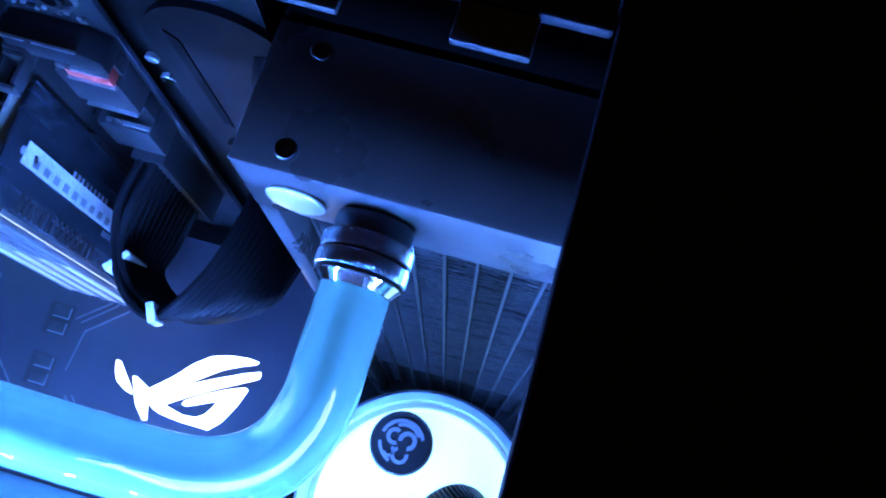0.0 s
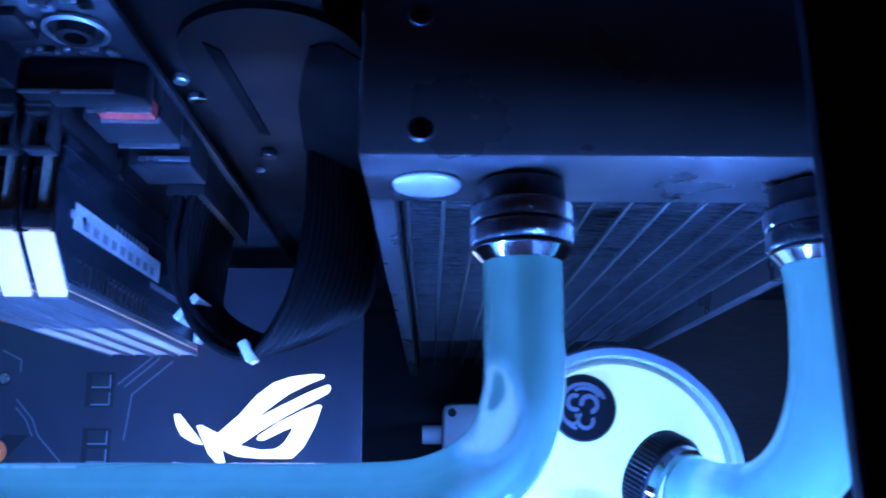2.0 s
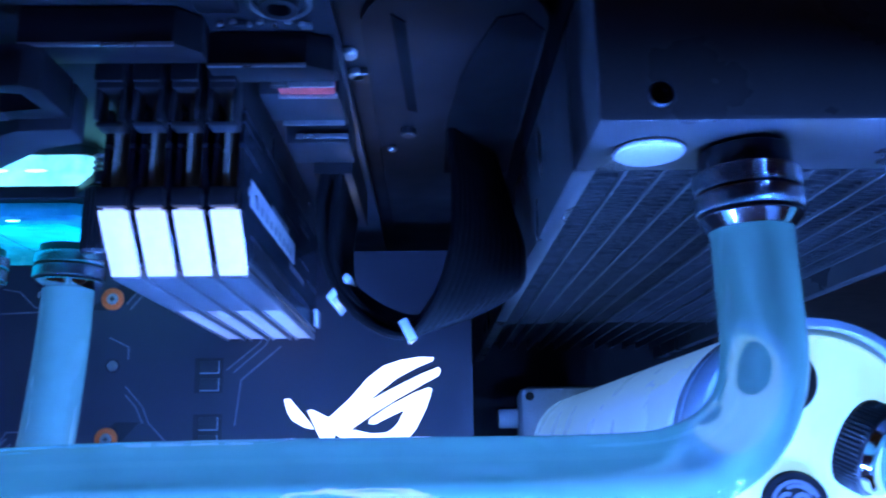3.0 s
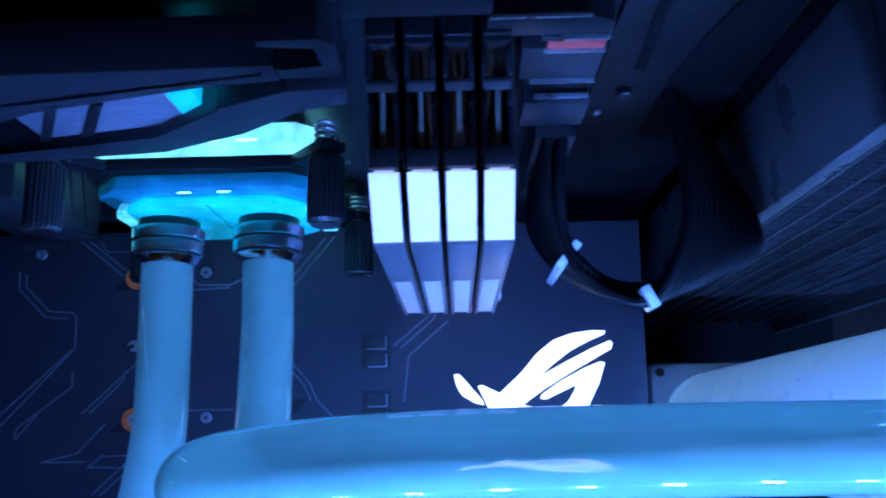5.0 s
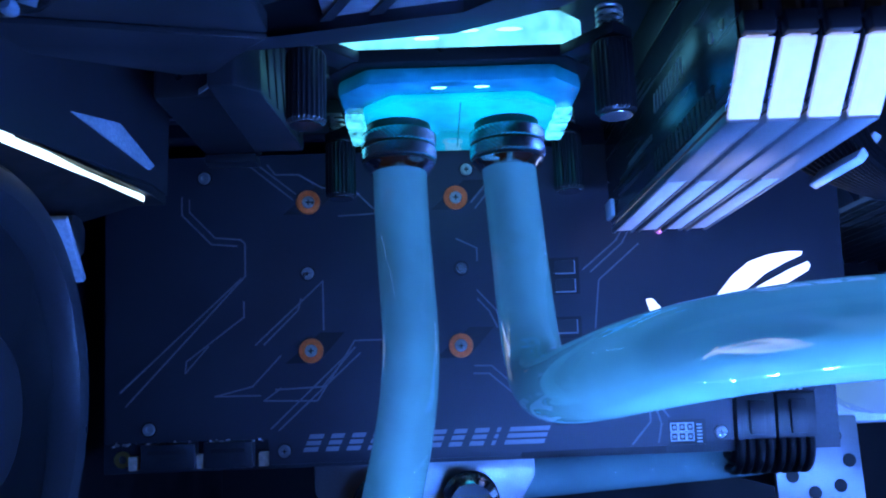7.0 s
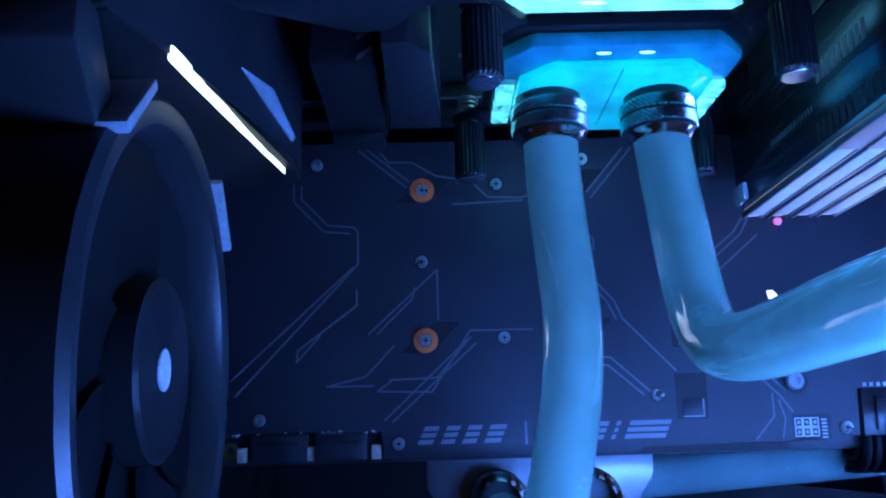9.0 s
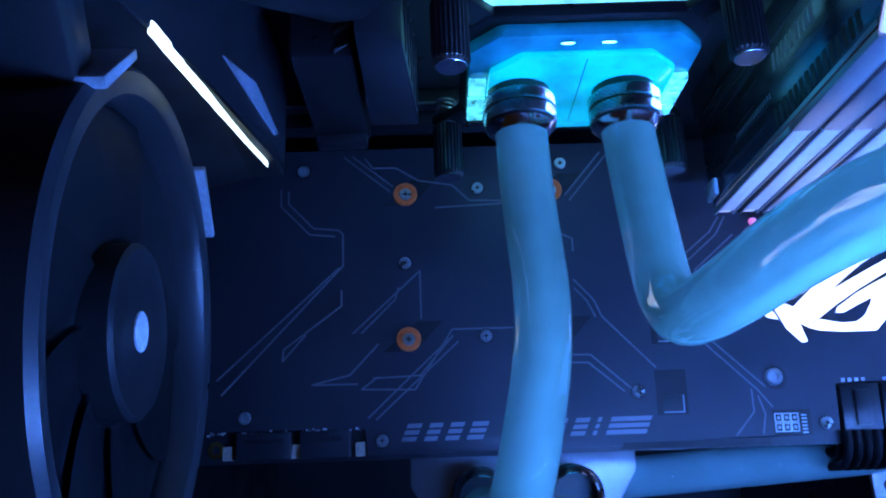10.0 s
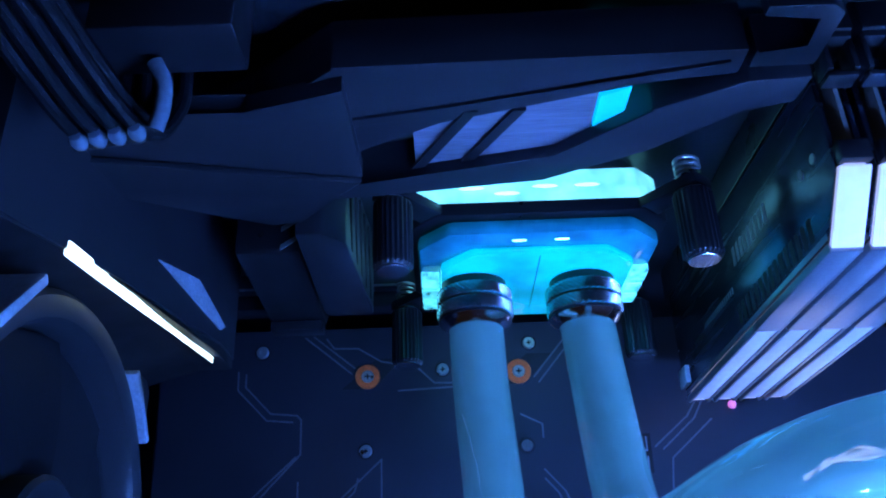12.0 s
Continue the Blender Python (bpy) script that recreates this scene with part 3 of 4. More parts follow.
def water_block():
    block = thing("water_block", (58, 85, 80), "processor water block of clear acrylic glowing cyan", "water block")
    cx, cz, back = 58, 80, 5
    oct_ = lambda w, h, c, dz=0: [(cx - w, cz + dz - h + c), (cx - w + c, cz + dz - h), (cx + w - c, cz + dz - h), (cx + w, cz + dz - h + c), (cx + w, cz + dz + h - c), (cx + w - c, cz + dz + h), (cx - w + c, cz + dz + h), (cx - w, cz + dz + h - c)]
    part("cold_plate", prism(oct_(30, 26, 4), "xz", 80 + back, 89.5, 0.5), KNURL, block)
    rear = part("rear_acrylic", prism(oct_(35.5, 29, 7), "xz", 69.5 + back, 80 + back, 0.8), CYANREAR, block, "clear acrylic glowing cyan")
    front = part("front_acrylic", prism(oct_(35, 28, 9), "xz", 60 + back, 65 + back, 1.6), CYANDIM, block, "clear acrylic, its dim bevel put into the glow")
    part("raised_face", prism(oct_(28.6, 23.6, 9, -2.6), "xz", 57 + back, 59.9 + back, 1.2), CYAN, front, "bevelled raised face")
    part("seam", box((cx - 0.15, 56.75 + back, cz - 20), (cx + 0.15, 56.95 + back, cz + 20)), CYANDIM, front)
    def glow_spot(x, y, z, rx, rz, parent):
        bm = lathe([(0, -1), (0.7, -0.7), (1, 0), (0.7, 0.7), (0, 1)], (0, 0, 0), "y", 20)
        for v in bm.verts:
            v.co = Vector((x + v.co.x * rx, y + v.co.y * 0.6, z + v.co.z * rz))
        part("diode", bm, CYANHOT, parent, "bright cyan diode glow")

    for k in (-1, 1):
        for lo, hi in ((-20, -12.5), (-12, -4.5), (-4, 5)):
            # uneven glow paints the sparkle of the cut facets
            part("side_facet", prism([(cx + k * 29, cz + lo), (cx + k * 34.6, cz + lo), (cx + k * 34.6, cz + hi), (cx + k * 29, cz + hi)], "xz", 57.6 + back, 60.6 + back, 0.8), SPARK, front, "cut cyan facet with glints put into its glow")
        glow_spot(cx + k * 6, 60.2 + back, cz + 24, 2.6, 0.7, front)
    glow_spot(cx, 59.2 + back, cz - 26.6, 6.5, 1.0, front)
    for k in (-19, -9, 2, 14):
        glow_spot(cx + k, 72.5 + back + (k % 3), cz + 29, 3.8, 0.6, rear)
    part("bracket", prism(oct_(37, 30.5, 8), "xz", 65.2 + back, 69.2 + back, 0.5), PLASTIC, block, "black mounting bracket")
    for x in (17.2, 97.6):
        for z in (42, 119):
            sx, sz = (1 if x > cx else -1), (1 if z > cz else -1)
            a, b = Vector((cx + sx * 28, 0, cz + sz * 25)), Vector((x, 0, z))
            d = (b - a).normalized()
            n = Vector((-d.z, 0, d.x)) * 4
            q = [a + n, b + n + d * 4, b - n + d * 4, a - n]
            part("arm", prism([(v.x, v.z) for v in q], "xz", 65.6 + back, 68.8 + back, 0.4), PLASTIC, block)
            thumb_screw(x, 65 + back, z, block)
    return block


water_block()
fitting(upright(39.4, 62, 80), "fittings on the water block")
fitting(upright(72.6, 62, 80), "fittings on the water block")

# ---- coolant tubes ----


def tube(path, label, fluid=COOLANT):
    t = thing("coolant_tube", path[0], label, "tube", "coolant tubes")
    wall = part("tube_wall", sweep(path, 8.2, 36), TUBE, t, "clear acrylic tube")
    wall.visible_shadow = False
    part("coolant", sweep(path, 6.5, 28), fluid, t, "milky blue coolant")
    return t


tube(fillet([(39.4, 50, 80), (39.8, 30, 80), (41.8, -6, 85), (40, -26, 88), (31, -66, 90), (26, -64, 6)], 24, 14), "clear tube of milky blue coolant down to the card")
tube(smooth_path([(72.6, 50, 80), (73.6, 29, 83), (74.4, 8, 87.5), (75, -5, 91.5), (75.5, -12.5, 97), (75.6, -17, 106), (76, -18.8, 122), (77, -18.8, 142), (79, -17.8, 162), (83.2, -16.4, 177), (92, -14.6, 187.5), (108, -12.8, 192), (135, -11.8, 192.5), (180, -11.5, 191), (225, -11.5, 191), (242, -9.5, 191), (253, -2.5, 191), (258, 9, 191), (258.5, 24, 191), (258.5, 40, 191)], 6), "long bent tube of milky blue coolant across the card")
tube(smooth_path([(321, 40, 191), (321.3, 25, 191), (320, 10, 190), (316, -3, 186.5), (310, -10.5, 179.5), (303.5, -11.5, 171), (297.5, -9.3, 163)], 8), "short bent tube of milky blue coolant into the reservoir")
tube(fillet([(62, -57, -26), (64, -55, -30), (196, -47, -30), (202, -40, -110)], 24, 14), "lower tube of blue coolant beneath the card, its dimness put into the colour", SHADECOOLANT)

# ---- graphics card, sagging a little towards the glass ----


def ribbon(bm, pts, width=0.65, top=0.12):
    """A flat raised line along a polyline."""
    for a, b in zip(pts, pts[1:]):
        a, b = Vector((*a, 0)), Vector((*b, 0))
        d = (b - a).normalized()
        n = Vector((-d.y, d.x, 0)) * width / 2
        e = d * width * 0.3
        add_prism(bm, [((a - e + n).x, (a - e + n).y), ((b + e + n).x, (b + e + n).y), ((b + e - n).x, (b + e - n).y), ((a - e - n).x, (a - e - n).y)], "xy", 0.02, top)
        top += 0.012


LINES = (
    ((-47, 61), (-47, 56), (-37, 45.5), (-27, 44.5), (-25.3, 42.8), (-25.3, 30), (-72, -19)),
    ((-50, 62), (-50, 55), (-38.5, 43), (-28.5, 42)),
    ((-27, 29), (-74, -13.5)),
    ((-26, 20), (-26, 14), (-48.5, -2.5), (-49, -7), (-40, 3)),
    ((5, 27), (-21.6, 3)), ((5, 27), (5, 8)), ((-3.7, 20.4), (-4.9, 15.9), (-18.3, 3)),
    ((41, 3.3), (17, 3.4), (2, -19.3), (-18.6, -18.6), (-12, -14)), ((17, 0.8), (4, -14), (-14, -14.5)),
    ((-12, -1.6), (-23, -13), (-37.5, -16.3), (-20, -16.5)),
    ((15.6, -0.3), (-16, -29.3)), ((19, -1.5), (-13, -30)),
    ((65.5, 21.4), (72.7, 13.3), (75.5, 6.5), (94.7, -13.8)), ((65.5, 18), (70, 13), (73, 6.5)),
    ((63.4, -8), (70, -8.2), (85.2, -22)), ((63, -11), (69, -11.2), (82, -22.5)),
    ((115, -5.8), (133, -23.7), (138, -30.3)), ((118, -5), (136, -22.5)), ((130.7, -23.6), (130.8, -32), (123.4, -40.3)), ((133, -26), (135, -33), (133.5, -40)),
    ((-24.4, 74.8), (-6.2, 59.8)), ((-21, 75), (-5, 62)),
    ((-16, 74), (-13, 70), (-3.7, 69.8), (5.3, 64.2), (19, 61.8), (25.6, 55.2), (39, 54.7), (44, 57)),
    ((11.8, 52.6), (39, 53.6)), ((79.4, 73.8), (64.4, 56.3)), ((83, 74), (66, 54)), ((107.5, 28), (121, 39), (125, 45)), ((110.5, 27), (123.5, 38), (127.5, 45)),
    ((111.3, 5), (113.6, 23.7), (130, 37.5)), ((58, 42), (66, 38), (66, 33)),
)
WING = ((131.8, 15.5), (134.2, 15.7), (137.5, 11.9), (143.1, 5.3), (144.3, 3.0), (140.7, 3.7), (135.3, 6.8), (133.1, 10.6))
CREST = ((141.6, 10.7), (143.5, 11.1), (150.6, 7.6), (159.5, 15.6), (166.6, 23.7), (173.3, 28.8), (180.9, 31.3), (189.3, 32.4), (194.8, 32.1), (194.3, 30.7), (188.1, 28.2), (179.7, 24.0), (171.4, 17.8), (161.9, 10.2), (152.0, 2.9), (154.6, -5.8), (152.5, -6.4), (147, -0.7))
BLADE = ((196.7, 28.1), (197.6, 26.6), (196.7, 24.5), (189.2, 20.4), (178.5, 14.6), (169.0, 8.9), (160.0, 2.8), (154.9, -0.1), (151.6, 1.8), (157.2, 6.8), (166.6, 13.9), (178.5, 20.0), (189.3, 25.3))
HOOK = ((155.1, -0.4), (160.3, 2.6), (169.0, 0.8), (174.9, 1.2), (178.5, 3.7), (181.3, 8.3), (182.0, 10.4), (176.1, 7.7), (169.7, 4.7), (167.1, 5.0), (167.8, 6.9), (176.1, 12.3), (185.6, 17.1), (192.1, 19.6), (194.0, 19.1), (191.5, 11.2), (186.7, 2.0), (182.0, -2.6), (169.0, -2.6), (159.6, -1.8))


def card():
    gpu = thing("graphics_card", (70, 20, -20), "black graphics card with a printed metal backplate and glowing emblem", "graphics card", turn=SAG)
    outline = [(-80, 78), (211, 78), (211, -20), (196, -20), (196, -22), (163, -22), (163, -40), (152, -40), (152, -41.2), (80, -41.5), (80, -43), (-17, -43), (-17, -33), (-80, -33)]
    plate = part("backplate", prism(outline, "xy", -2.5, 0, 0.3), PLATE, gpu, "black metal backplate with printed lines")
    board = part("circuit_board", box((-82, -45, -6), (206, 76, -4), 0.2), PCB, gpu)
    part("cooler_body", box((-78, -43, -38), (200, 70, -7), 1.5), RADPAINT, gpu)
    for pts in LINES:
        bm = bmesh.new()
        ribbon(bm, pts)
        part("printed_line", bm, TRACE, plate)
    # lit emblem as plain shapes
    for shape in (WING, CREST, BLADE, HOOK):
        part("emblem", prism(shape, "xy", 0.02, 0.25), LOGO, plate, "glowing white emblem shape")
    # maker's mark as plain slanted bars
    for x0, x1 in ((-4, 3.6), (4.6, 11.6), (12.6, 19.8), (20.8, 29), (43, 51), (52, 59), (60, 67.5), (68.5, 72), (73.5, 91)):
        for y0, y1 in ((-38.6, -36.9), (-36.1, -34.5), (-33.7, -32)):
            k0, k1 = (y0 + 38.6) * 0.45, (y1 + 38.6) * 0.45
            part("mark", prism([(x0 + k0, y0), (x1 - 2 + k0, y0), (x1 - 2 + k1, y1), (x0 + k1, y1)], "xy", 0.02, 0.12), PRINT, plate, "grey printed bar")
    part("mark", box((36.4, -39.6, 0.02), (37.2, -31, 0.12)), PRINT, plate, "grey printed bar")
    for x, y in ((0, 0), (0, 58.4), (58.4, 0), (58.4, 58.4)):
        # flat dark sheet paints the shade of the recess round each washer
        part("recess", prism([(x - 10, y - 4.6), (x + 3.6, y + 7), (x + 13.2, y + 6.8), (x + 2.4, y - 4.8)], "xy", 0.02, 0.08), DARK, plate)
        washer = part("washer", lathe([(2.5, 0.1), (2.5, 1.0), (4.5, 1.0), (4.8, 0.6), (4.8, 0.1)], (x, y, 0), "z", 28), ORANGE, gpu, "orange plastic washer")
        part("screw", lathe([(0, 0.7), (0.9, 0.7), (1.2, 1.2), (1.9, 1.2), (2.4, 0.7), (2.4, 0.1), (0, 0.1)], (x, y, 0), "z", 16), STEEL, washer, "steel screw")
        cross = add_box(box((x - 1.1, y - 0.22, 0.72), (x + 1.1, y + 0.22, 1.24)), (x - 0.22, y - 1.1, 0.72), (x + 0.22, y + 1.1, 1.25))
        part("drive", cross, DARK, washer)
    for x, y in ((-11, -38), (30, 0.3), (87.3, -22.8), (157.8, -36.8), (29, 60.2), (63, 69.5), (-0.8, 30.2), (-41, 69.4), (59.6, 30.2), (-63, -28)):
        # dark disc laid on the plate as the shade of a screw well
        part("screw_well", disc(3.0, 0.0, 0.14, (x, y, 0), "z", 18, 0.05), DARK, plate)
        part("screw", lathe([(0, 0.5), (0.8, 0.5), (1.0, 1.1), (2.0, 1.1), (2.4, 0.6), (2.4, 0.1), (0, 0.1)], (x, y, 0), "z", 18), STEEL, gpu, "steel screw")
    for x, y in ((-11, -38), (30, 0.3), (87.3, -22.8), (157.8, -36.8), (29, 60.2), (63, 69.5), (-0.8, 30.2)):
        part("drive", add_box(box((x - 0.95, y - 0.2, 0.6), (x + 0.95, y + 0.2, 1.14)), (x - 0.2, y - 0.95, 0.6), (x + 0.2, y + 0.95, 1.15)), DARK, gpu)
    part("standoff", lathe([(0, 1.4), (1.3, 1.4), (1.5, 2.2), (2.7, 2.2), (3.3, 1.6), (3.3, 0.1), (0, 0.1)], (139.4, -19, 0), "z", 24), STEEL, gpu, "tall steel screw")
    part("screw_well", disc(4.4, 0.0, 0.16, (140.4, -19.4, 0), "z", 18, 0.05), DARK, plate)
    part("diode", lathe([(0, 2), (1.2, 1.6), (1.6, 0.1)], (138.6, 42.6, 0), "z", 14), PINK, gpu, "glowing pink diode")
    # cut-outs drawn as dark sheets for their shade, chips laid on top
    for y0, y1 in ((18.5, 33), (-5, 9.7), (-32, -15)):
        part("cutout", prism([(94, y0), (106, y0), (106, y1), (94, y1)], "xy", 0.02, 0.07), DARK, plate)
        for k in (0, 1):
            h = (y1 - y0) / 2
            if y0 < -20 and k == 1:
                continue
            c = y0 + h * k + 1.2
            part("chip", box((96.5, c, 0.08), (104, c + h - 2.4, 0.5), 0.15), SHROUD, board)
            # pale lips paint the light along two sides of each chip
            part("light_lip", box((96.5, c - 0.5, 0.08), (104.5, c, 0.6), 0.1), ALLOY, board)
            part("light_lip", box((104.05, c + 0.05, 0.08), (104.5, c + h - 2.4, 0.6), 0.1), ALLOY, board)
    # exposed board edge with sockets and small parts
    for x0, x1 in ((-66, -45), (-42, -23)):
        part("socket", box((x0, -43.5, -4), (x1, -33.6, 1.2), 0.5), PCB, board, "black socket")
        part("contact_slot", box((x0 + 3, -37.5, 1.21), (x1 - 3, -36, 1.5)), DARK, board)
    for x in (-69.5, -43.6, -19.4):
        part("capacitor", box((x - 1.8, -43.5, -4), (x + 1.8, -38.2, -0.6), 0.3), TAN, board, "tan ceramic capacitor")
    part("contact_ring", lathe([(1.6, -3.9), (1.6, -3.2), (3.2, -3.2), (3.2, -3.9)], (-74.5, -39.5, 0), "z", 24), GOLD, board, "gold contact ring")
    rnd = random.Random(5)
    for i in range(40):
        x = rnd.uniform(-78, -19)
        y = rnd.uniform(-34.8, -33.2)
        part("component", box((x, y, -1), (x + rnd.uniform(0.5, 1.6), y + 0.7, 0.3)), rnd.choice((STEEL, WHITEPRINT, PCB)), board)
    # printed grid of pads
    part("pad_field", box((137.6, -41, 0.02), (152, -31.6, 0.06)), DARK, plate)
    for i in range(3):
        for j in range(2):
            x, y = 138.4 + i * 3.1, -39.6 + j * 3.6
            bm = bmesh.new()
            ribbon(bm, ((x, y), (x + 2.6, y), (x + 2.6, y + 3), (x, y + 3), (x, y)), 0.45, 0.14)
            pad = part("pad", bm, WHITEPRINT, plate, "white printed square")
            part("pin", disc(0.7, 0.07, 0.3, (x + 1.3, y + 1.5, 0), "z", 10, 0.1), STEEL, pad)
    for i in range(6):
        part("pad", box((148.5, -40.5 + i * 1.3, 0.07), (150.5, -39.9 + i * 1.3, 0.12)), WHITEPRINT, plate)
    # water block terminal on the near edge
    part("terminal", prism([(-1, -44.5), (86, -44.5), (86, -52), (74, -72), (10, -72), (-1, -56)], "xy", -26, -8, 0.8), ALLOY, gpu, "grey metal terminal block")
    part("spacer", box((80, -44.3, -12), (137, -41.8, -3)), DARK, gpu)
    return gpu


card()
for gx in (25.5, 60):
    fitting(SAG @ pose(gx / 1000, -0.060, -0.0085, -90), "fittings on the card", 11.2)


def pump_bracket():
    plate = thing("pump_bracket", (205, -50, -60), "grey metal bracket with round holes beside the card", "bracket")
    part("plate", box((200, -74, -64), (240, -34, -60), 1.5), ALLOY, plate)
    for k in range(7):
        a = 2 * math.pi * k / 7
        part("hole", disc(3.0, -60, -59.8, (220 + 14 * math.cos(a), -54 + 14 * math.sin(a), 0), "z", 20, 0.05), DARK, plate, "round dark hole")
    part("leg", box((204, -66, -240), (238, -42, -64.2), 1.0), PLASTIC, plate)


pump_bracket()


def power_plug(x):
    plug = thing("power_plug", (x, -30, 0), "black power plug with braided cables on the card", "power plug", "power plugs on the card", turn=SAG)
    part("housing", box((x - 7.6, -40, -11), (x + 7.6, -22.5, 1.2), 0.6), PLASTIC, plug)
    part("latch", box((x - 3, -38, 1.3), (x + 3, -25, 3), 0.5), PLASTIC, plug)
    for i in range(4):
        for k in range(2):
            cx = x - 5.7 + i * 3.8
            pts = [(cx, -39, -1.5 - 5 * k), (cx, -45, -1.5 - 5 * k), (cx, -51 + 3 * k, -5 - 4 * k), (cx + 0.4, -54 + 5 * k, -16), (cx + 1, -52 + 5 * k, -60)]
            part("cable", sweep(smooth_path(pts, 5), 1.75, 10), SLEEVE, plug)
    for i in range(4):
        part("print", box((x - 6 + i * 2.6, -21.8, 0.05), (x - 4.6 + i * 2.6, -20.4, 0.12)), WHITEPRINT, plug)


for px in (171.5, 187.5):
    power_plug(px)

# ---- radiator and reservoir ----


def radiator():
    rad = thing("radiator", (285, 75, -200), "black painted radiator standing upright with vertical channels", "radiator")
    part("tank", box((225.5, 54, 177), (358, 90, 206.5), 1.2), RADPAINT, rad, "black painted end tank")
    part("side_rail", box((225.5, 54.5, -230), (231, 90, 176.5), 0.6), RADPAINT, rad)
    part("side_rail", box((352.5, 54.5, -230), (358, 90, 176.5), 0.6), RADPAINT, rad)
    part("core", box((231.2, 67.5, -230), (352.3, 88, 176.8)), FIN, rad)
    rnd = random.Random(8)
    fins = bmesh.new()
    for i in range(13):
        x = 233.4 + i * 9.72
        part("channel", box((x - 0.5, 61.6, -230), (x + 0.5, 67.4, 176.8), 0.15), CHANNEL, rad)
        if i == 12:
            continue
        # folded fins between two channels, a few of them bent
        for k in range(150):
            z = 176 - k * 1.9
            tip = 62.3 + (rnd.uniform(0.2, 1.4) if rnd.random() < 0.15 else 0)
            lift = 1.5 if k % 2 else -1.5
            add_prism(fins, [(x + 0.6, z - lift / 2), (x + 9.1, z + lift / 2), (x + 9.1, z + lift / 2 - 0.35), (x + 0.6, z - lift / 2 - 0.35)], "xz", tip, 67.4)
    tagged(part("folded_fin", fins, FIN, rad, smooth=False), "fine folded metal fins between the channels", kind="stuff")
    part("plug", disc(7.4, 0, 1.2, (238.9, 54, 191), "y", 36), CLEAR, rad, "round silver stop plug")
    for y in (59.3, 83.9):
        part("screw", lathe([(0, 206.6), (1.1, 206.6), (1.3, 207.4), (2.3, 207.4), (2.6, 207), (2.6, 206.3)], (237.5, y, 0), "z", 22), PLASTIC, rad, "dark steel screw")
    return rad


def radiator_fan():
    f = thing("radiator_fan", (285, 101, 66), "black square fan screwed behind the radiator", "fan", "fans behind the radiator")
    # near-black puts the shade behind the radiator into the frame colour
    part("frame", box((225.5, 90.5, 87), (345.5, 111.5, 206), 1.5), UNLIT, f)
    for x in (231, 340):
        part("screw", disc(2.2, 206, 206.8, (x, 101, 0), "z", 16, 0.2), PLASTIC, f, "black screw")
    return f


radiator()
radiator_fan()
fitting(upright(258.5, 51, 191), "fittings on the radiator", 10.8)
fitting(upright(321, 51, 191), "fittings on the radiator", 10.8)


def reservoir():
    res = thing("reservoir", (284, -6, -160), "glowing white cylinder reservoir with a frosted top", "reservoir")
    c = (284, -6, 0)
    part("cylinder", lathe([(0, -150), (30, -150), (30, 137.6), (0, 137.6)], c, "z", 64), MILK, res, "frosted cylinder full of lit coolant")
    part("groove", lathe([(26, 137.8), (29.7, 137.8), (29.7, 139.4), (26, 139.4)], c, "z", 64), DARK, res, "black seal ring")
    part("band", lathe([(26, 139.5), (30.2, 139.5), (30.2, 144.6), (26, 144.6)], c, "z", 64), RESRIM, res, "pale screw band")
    part("groove", lathe([(26, 144.7), (29.8, 144.7), (29.8, 146), (26, 146)], c, "z", 64), DARK, res, "black seal ring")
    part("collar", lathe([(25.7, 146.1), (29.6, 146.1), (30.4, 147), (30.4, 156.5), (29.4, 158.4), (27.6, 158.6), (27.2, 156), (25.8, 155.4)], c, "z", 72), RESRIM, res, "pale blue screw collar")
    part("top_plate", lathe([(0, 157.2), (24.6, 157.2), (25.6, 156.2), (25.6, 143), (0, 143)], c, "z", 64), CAPGLOW, res, "lit frosted top plate")
    for x, y in ((276, 9.2), (275.5, -19.5)):
        port = part("stop_plug", disc(8.0, 157.2, 158.6, (x, y, 0), "z", 40, 0.5), PLASTIC, res, "round black stop plug")
        # curling emblem of plain arcs
        for r, a0, a1, dx, dy, wide in ((5.4, 20, 165, 0, 0.2, 0.9), (5.4, 190, 250, 0, 0.2, 0.8), (4.2, 30, 120, 0.2, 0.4, 0.8), (1.9, -80, 190, 1.4, 0.8, 1.1), (1.7, 60, 300, -2.0, 1.2, 1.0), (1.8, 120, 380, 0.4, -3.0, 0.9), (1.2, 200, 420, -2.6, -2.6, 0.8)):
            turn = [radians(a0 + (a1 - a0) * q / 8) for q in range(9)]
            ring = [(x + dx + (r + wide / 2) * math.cos(q), y + dy + (r + wide / 2) * math.sin(q)) for q in turn]
            ring += [(x + dx + (r - wide / 2) * math.cos(q), y + dy + (r - wide / 2) * math.sin(q)) for q in turn[::-1]]
            part("emblem", prism(ring, "xy", 158.62, 158.8), PRINT, port, "grey printed curl")
    bm = bmesh.new()
    add_box(bm, (247.5, -42, -178), (320.5, 30.5, -151), 5)
    part("pump_housing", bm, CLEAR, res, "frosted clear pump housing")
    for x in (253.5, 314.5):
        for y in (-36, 24.5):
            part("screw", disc(2.6, -151.2, -149.6, (x, y, 0), "z", 16), PLASTIC, res, "black screw")
    part("outlet", lathe([(0, -12), (5.5, -12), (6, -11), (6, 0), (0, 0)], (247.3, 12, -168), "x", 20), CLEAR, res, "frosted outlet nipple")
    return res


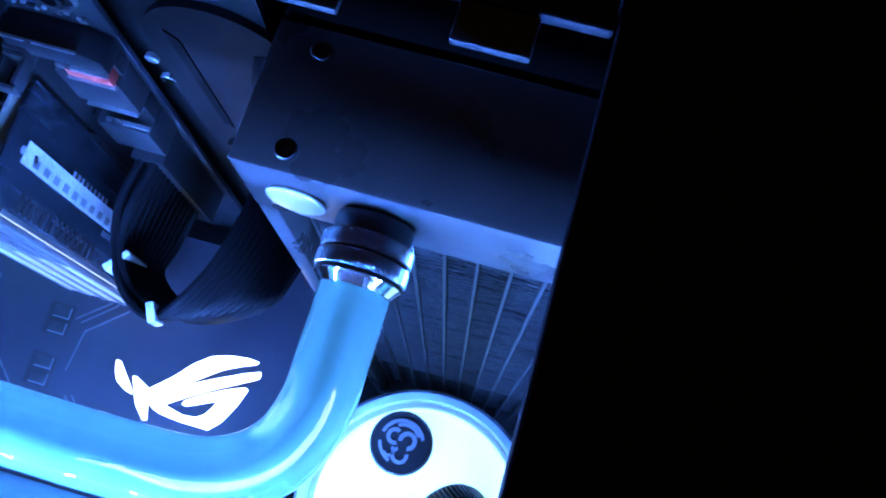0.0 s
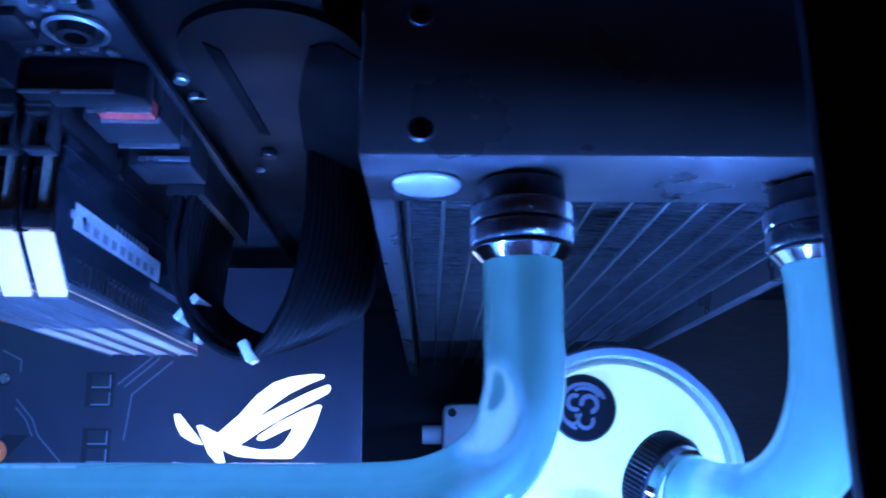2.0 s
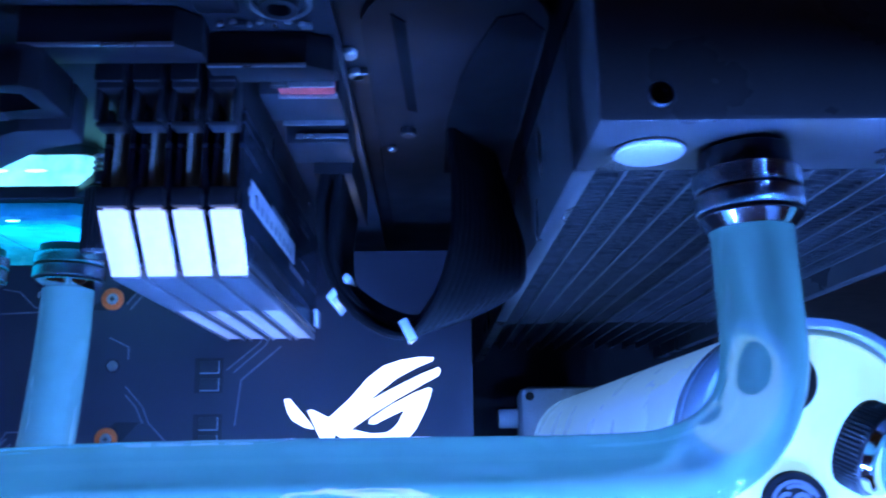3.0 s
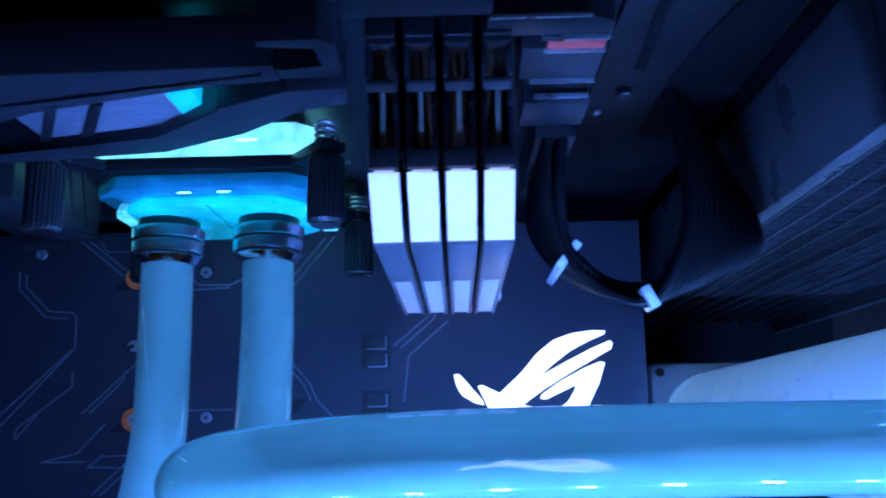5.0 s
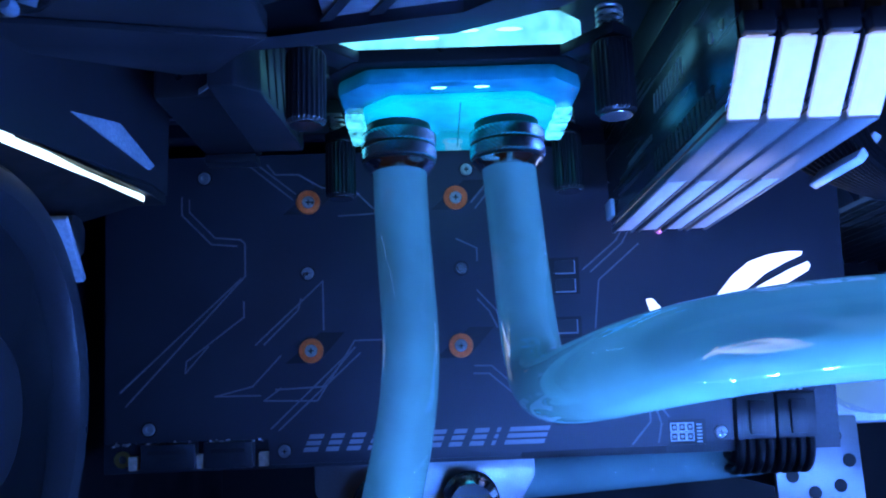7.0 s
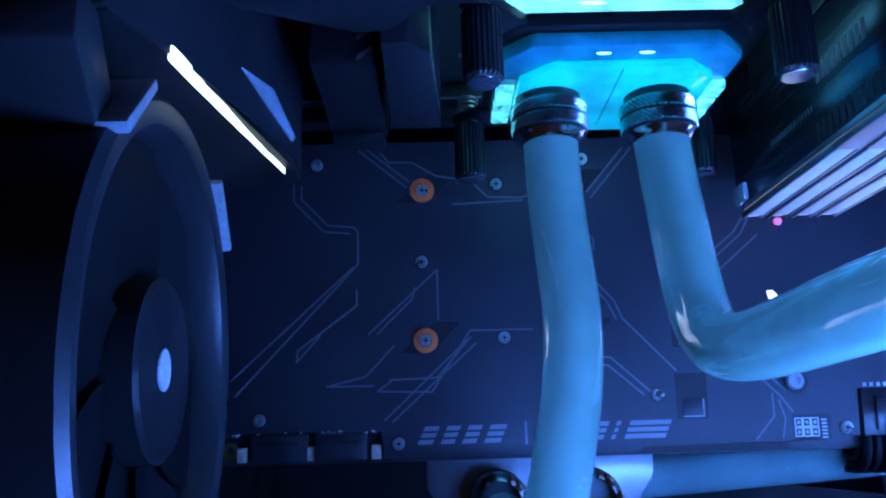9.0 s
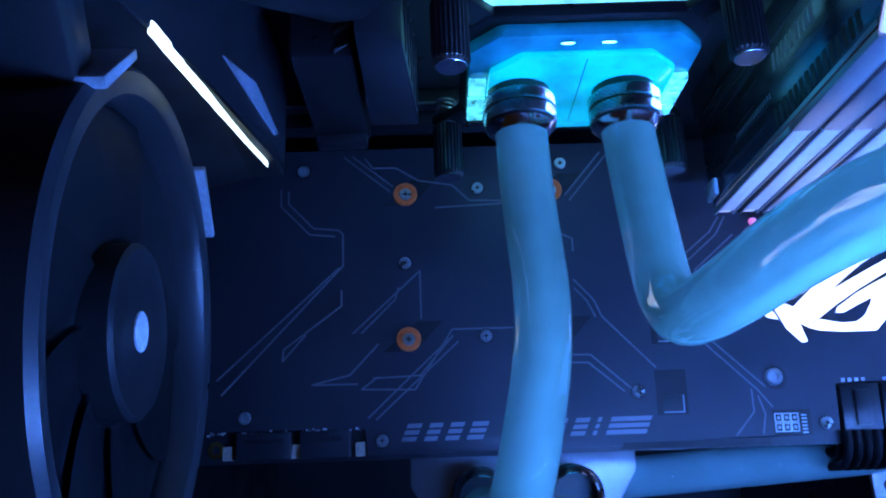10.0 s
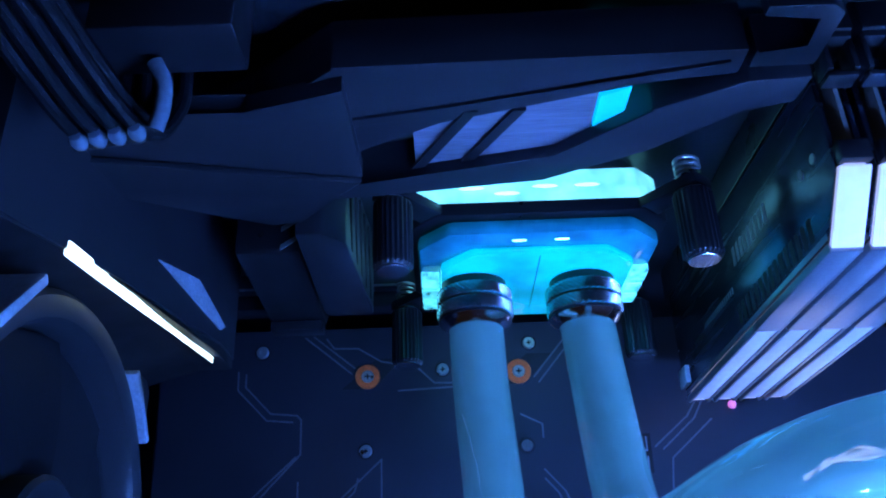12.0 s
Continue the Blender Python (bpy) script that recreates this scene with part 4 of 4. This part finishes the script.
reservoir()
def port_ring(m):
    ring = thing("reservoir_port", (0, 0, 0), "short knurled black port ring on the reservoir top", "fitting")
    ring.matrix_basis = m
    bm = lathe([(7.9, 0), (10.4, 0), (10.8, 0.8), (10.8, 5.4), (10.2, 6.2), (7.9, 6.2)], (0, 0, 0), "y", 120)
    for v in bm.verts:
        d = Vector((v.co.x, 0, v.co.z))
        if d.length > 10.6 and round(math.atan2(d.z, d.x) / (2 * math.pi) * 120) % 2:
            v.co -= d.normalized() * 0.35
    part("collar", bm, PLASTIC, ring, "knurled dark collar", smooth=False)
    part("lip", lathe([(7.95, 6.2), (9.6, 6.2), (9.2, 8.2), (7.95, 8.6)], (0, 0, 0), "y", 48), CHROME, ring, "polished lip")


port_ring(pose(0.2920, -0.0055, 0.1565, -46, 0, 54))

# ---- rear fan ----


def fan():
    tilt = pose(-0.0560, -0.0210, 0.1245, 0, 2.5, 0)
    f = thing("case_fan", (0, 0, 0), "black case fan with a round rim on the rear wall", "fan")
    f.matrix_basis = tilt
    o = (0, 0, 0)
    part("frame", lathe([(53, -8), (53.5, -3), (54.8, -0.6), (57, 0.3), (59.6, 0.3), (61.2, -1.4), (61.2, -24), (54.8, -24), (53.6, -18), (53, -8)], o, "x", 96), FANBLACK, f, "round black frame")
    for sy in (-1, 1):
        for sz in (-1, 1):
            pad = [(sy * 39, sz * 47), (sy * 50.5, sz * 60), (sy * 57.5, sz * 60), (sy * 60.5, sz * 56.5), (sy * 60.5, sz * 50.5), (sy * 47, sz * 39)]
            part("corner", prism(pad, "yz", -24, -3, 0.8), FANBLACK, f)
            part("corner_pad", prism([(sy * 54, sz * 30.5), (sy * 56, sz * 32), (sy * 40, sz * 48), (sy * 38.3, sz * 45.7)], "yz", -9, 2.5, 0.6), RUBBER, f, "pale rubber pad")
    part("hub", lathe([(0, -2.4), (17.5, -2.4), (19.6, -1.6), (20.8, -2.6), (21, -22), (0, -22)], o, "x", 64), BLADEBLACK, f, "round hub")
    part("badge", disc(4.8, -2.4, -1.7, o, "x", 32, 0.2), WHITEPRINT, f, "round silver badge")
    blade = bmesh.new()
    n, k = 10, 7
    grid = []
    for i in range(n + 1):
        r = 21.5 + (52.4 - 21.5) * i / n
        sweep_back = 0.35 * (i / n) ** 1.3
        row = []
        for j in range(k + 1):
            w = j / k
            a = -0.36 + 1.1 * w + sweep_back
            row.append(blade.verts.new((-7.0 - 1.5 * w - 1.0 * math.sin(math.pi * w), r * math.cos(a), r * math.sin(a))))
        grid.append(row)
    for a, b in zip(grid, grid[1:]):
        for q in range(k):
            blade.faces.new((a[q], a[q + 1], b[q + 1], b[q]))
    bmesh.ops.solidify(blade, geom=blade.faces[:], thickness=1.2)
    first = part("blade", blade, BLADEBLACK, f, "broad black blade")
    for q in range(1, 9):
        ob = new("blade", first.data)
        ob.parent = f
        ob["label"] = "broad black blade"
        ob.matrix_basis = Matrix.Rotation(radians(40 * q), 4, "X")
    for a in (20, 110, 200, 290):
        part("strut", box((-23, 20, -1.5), (-19, 57.5, 1.5), 0.4, Matrix.Rotation(radians(a), 4, "X")), FANBLACK, f)
    return f


fan()
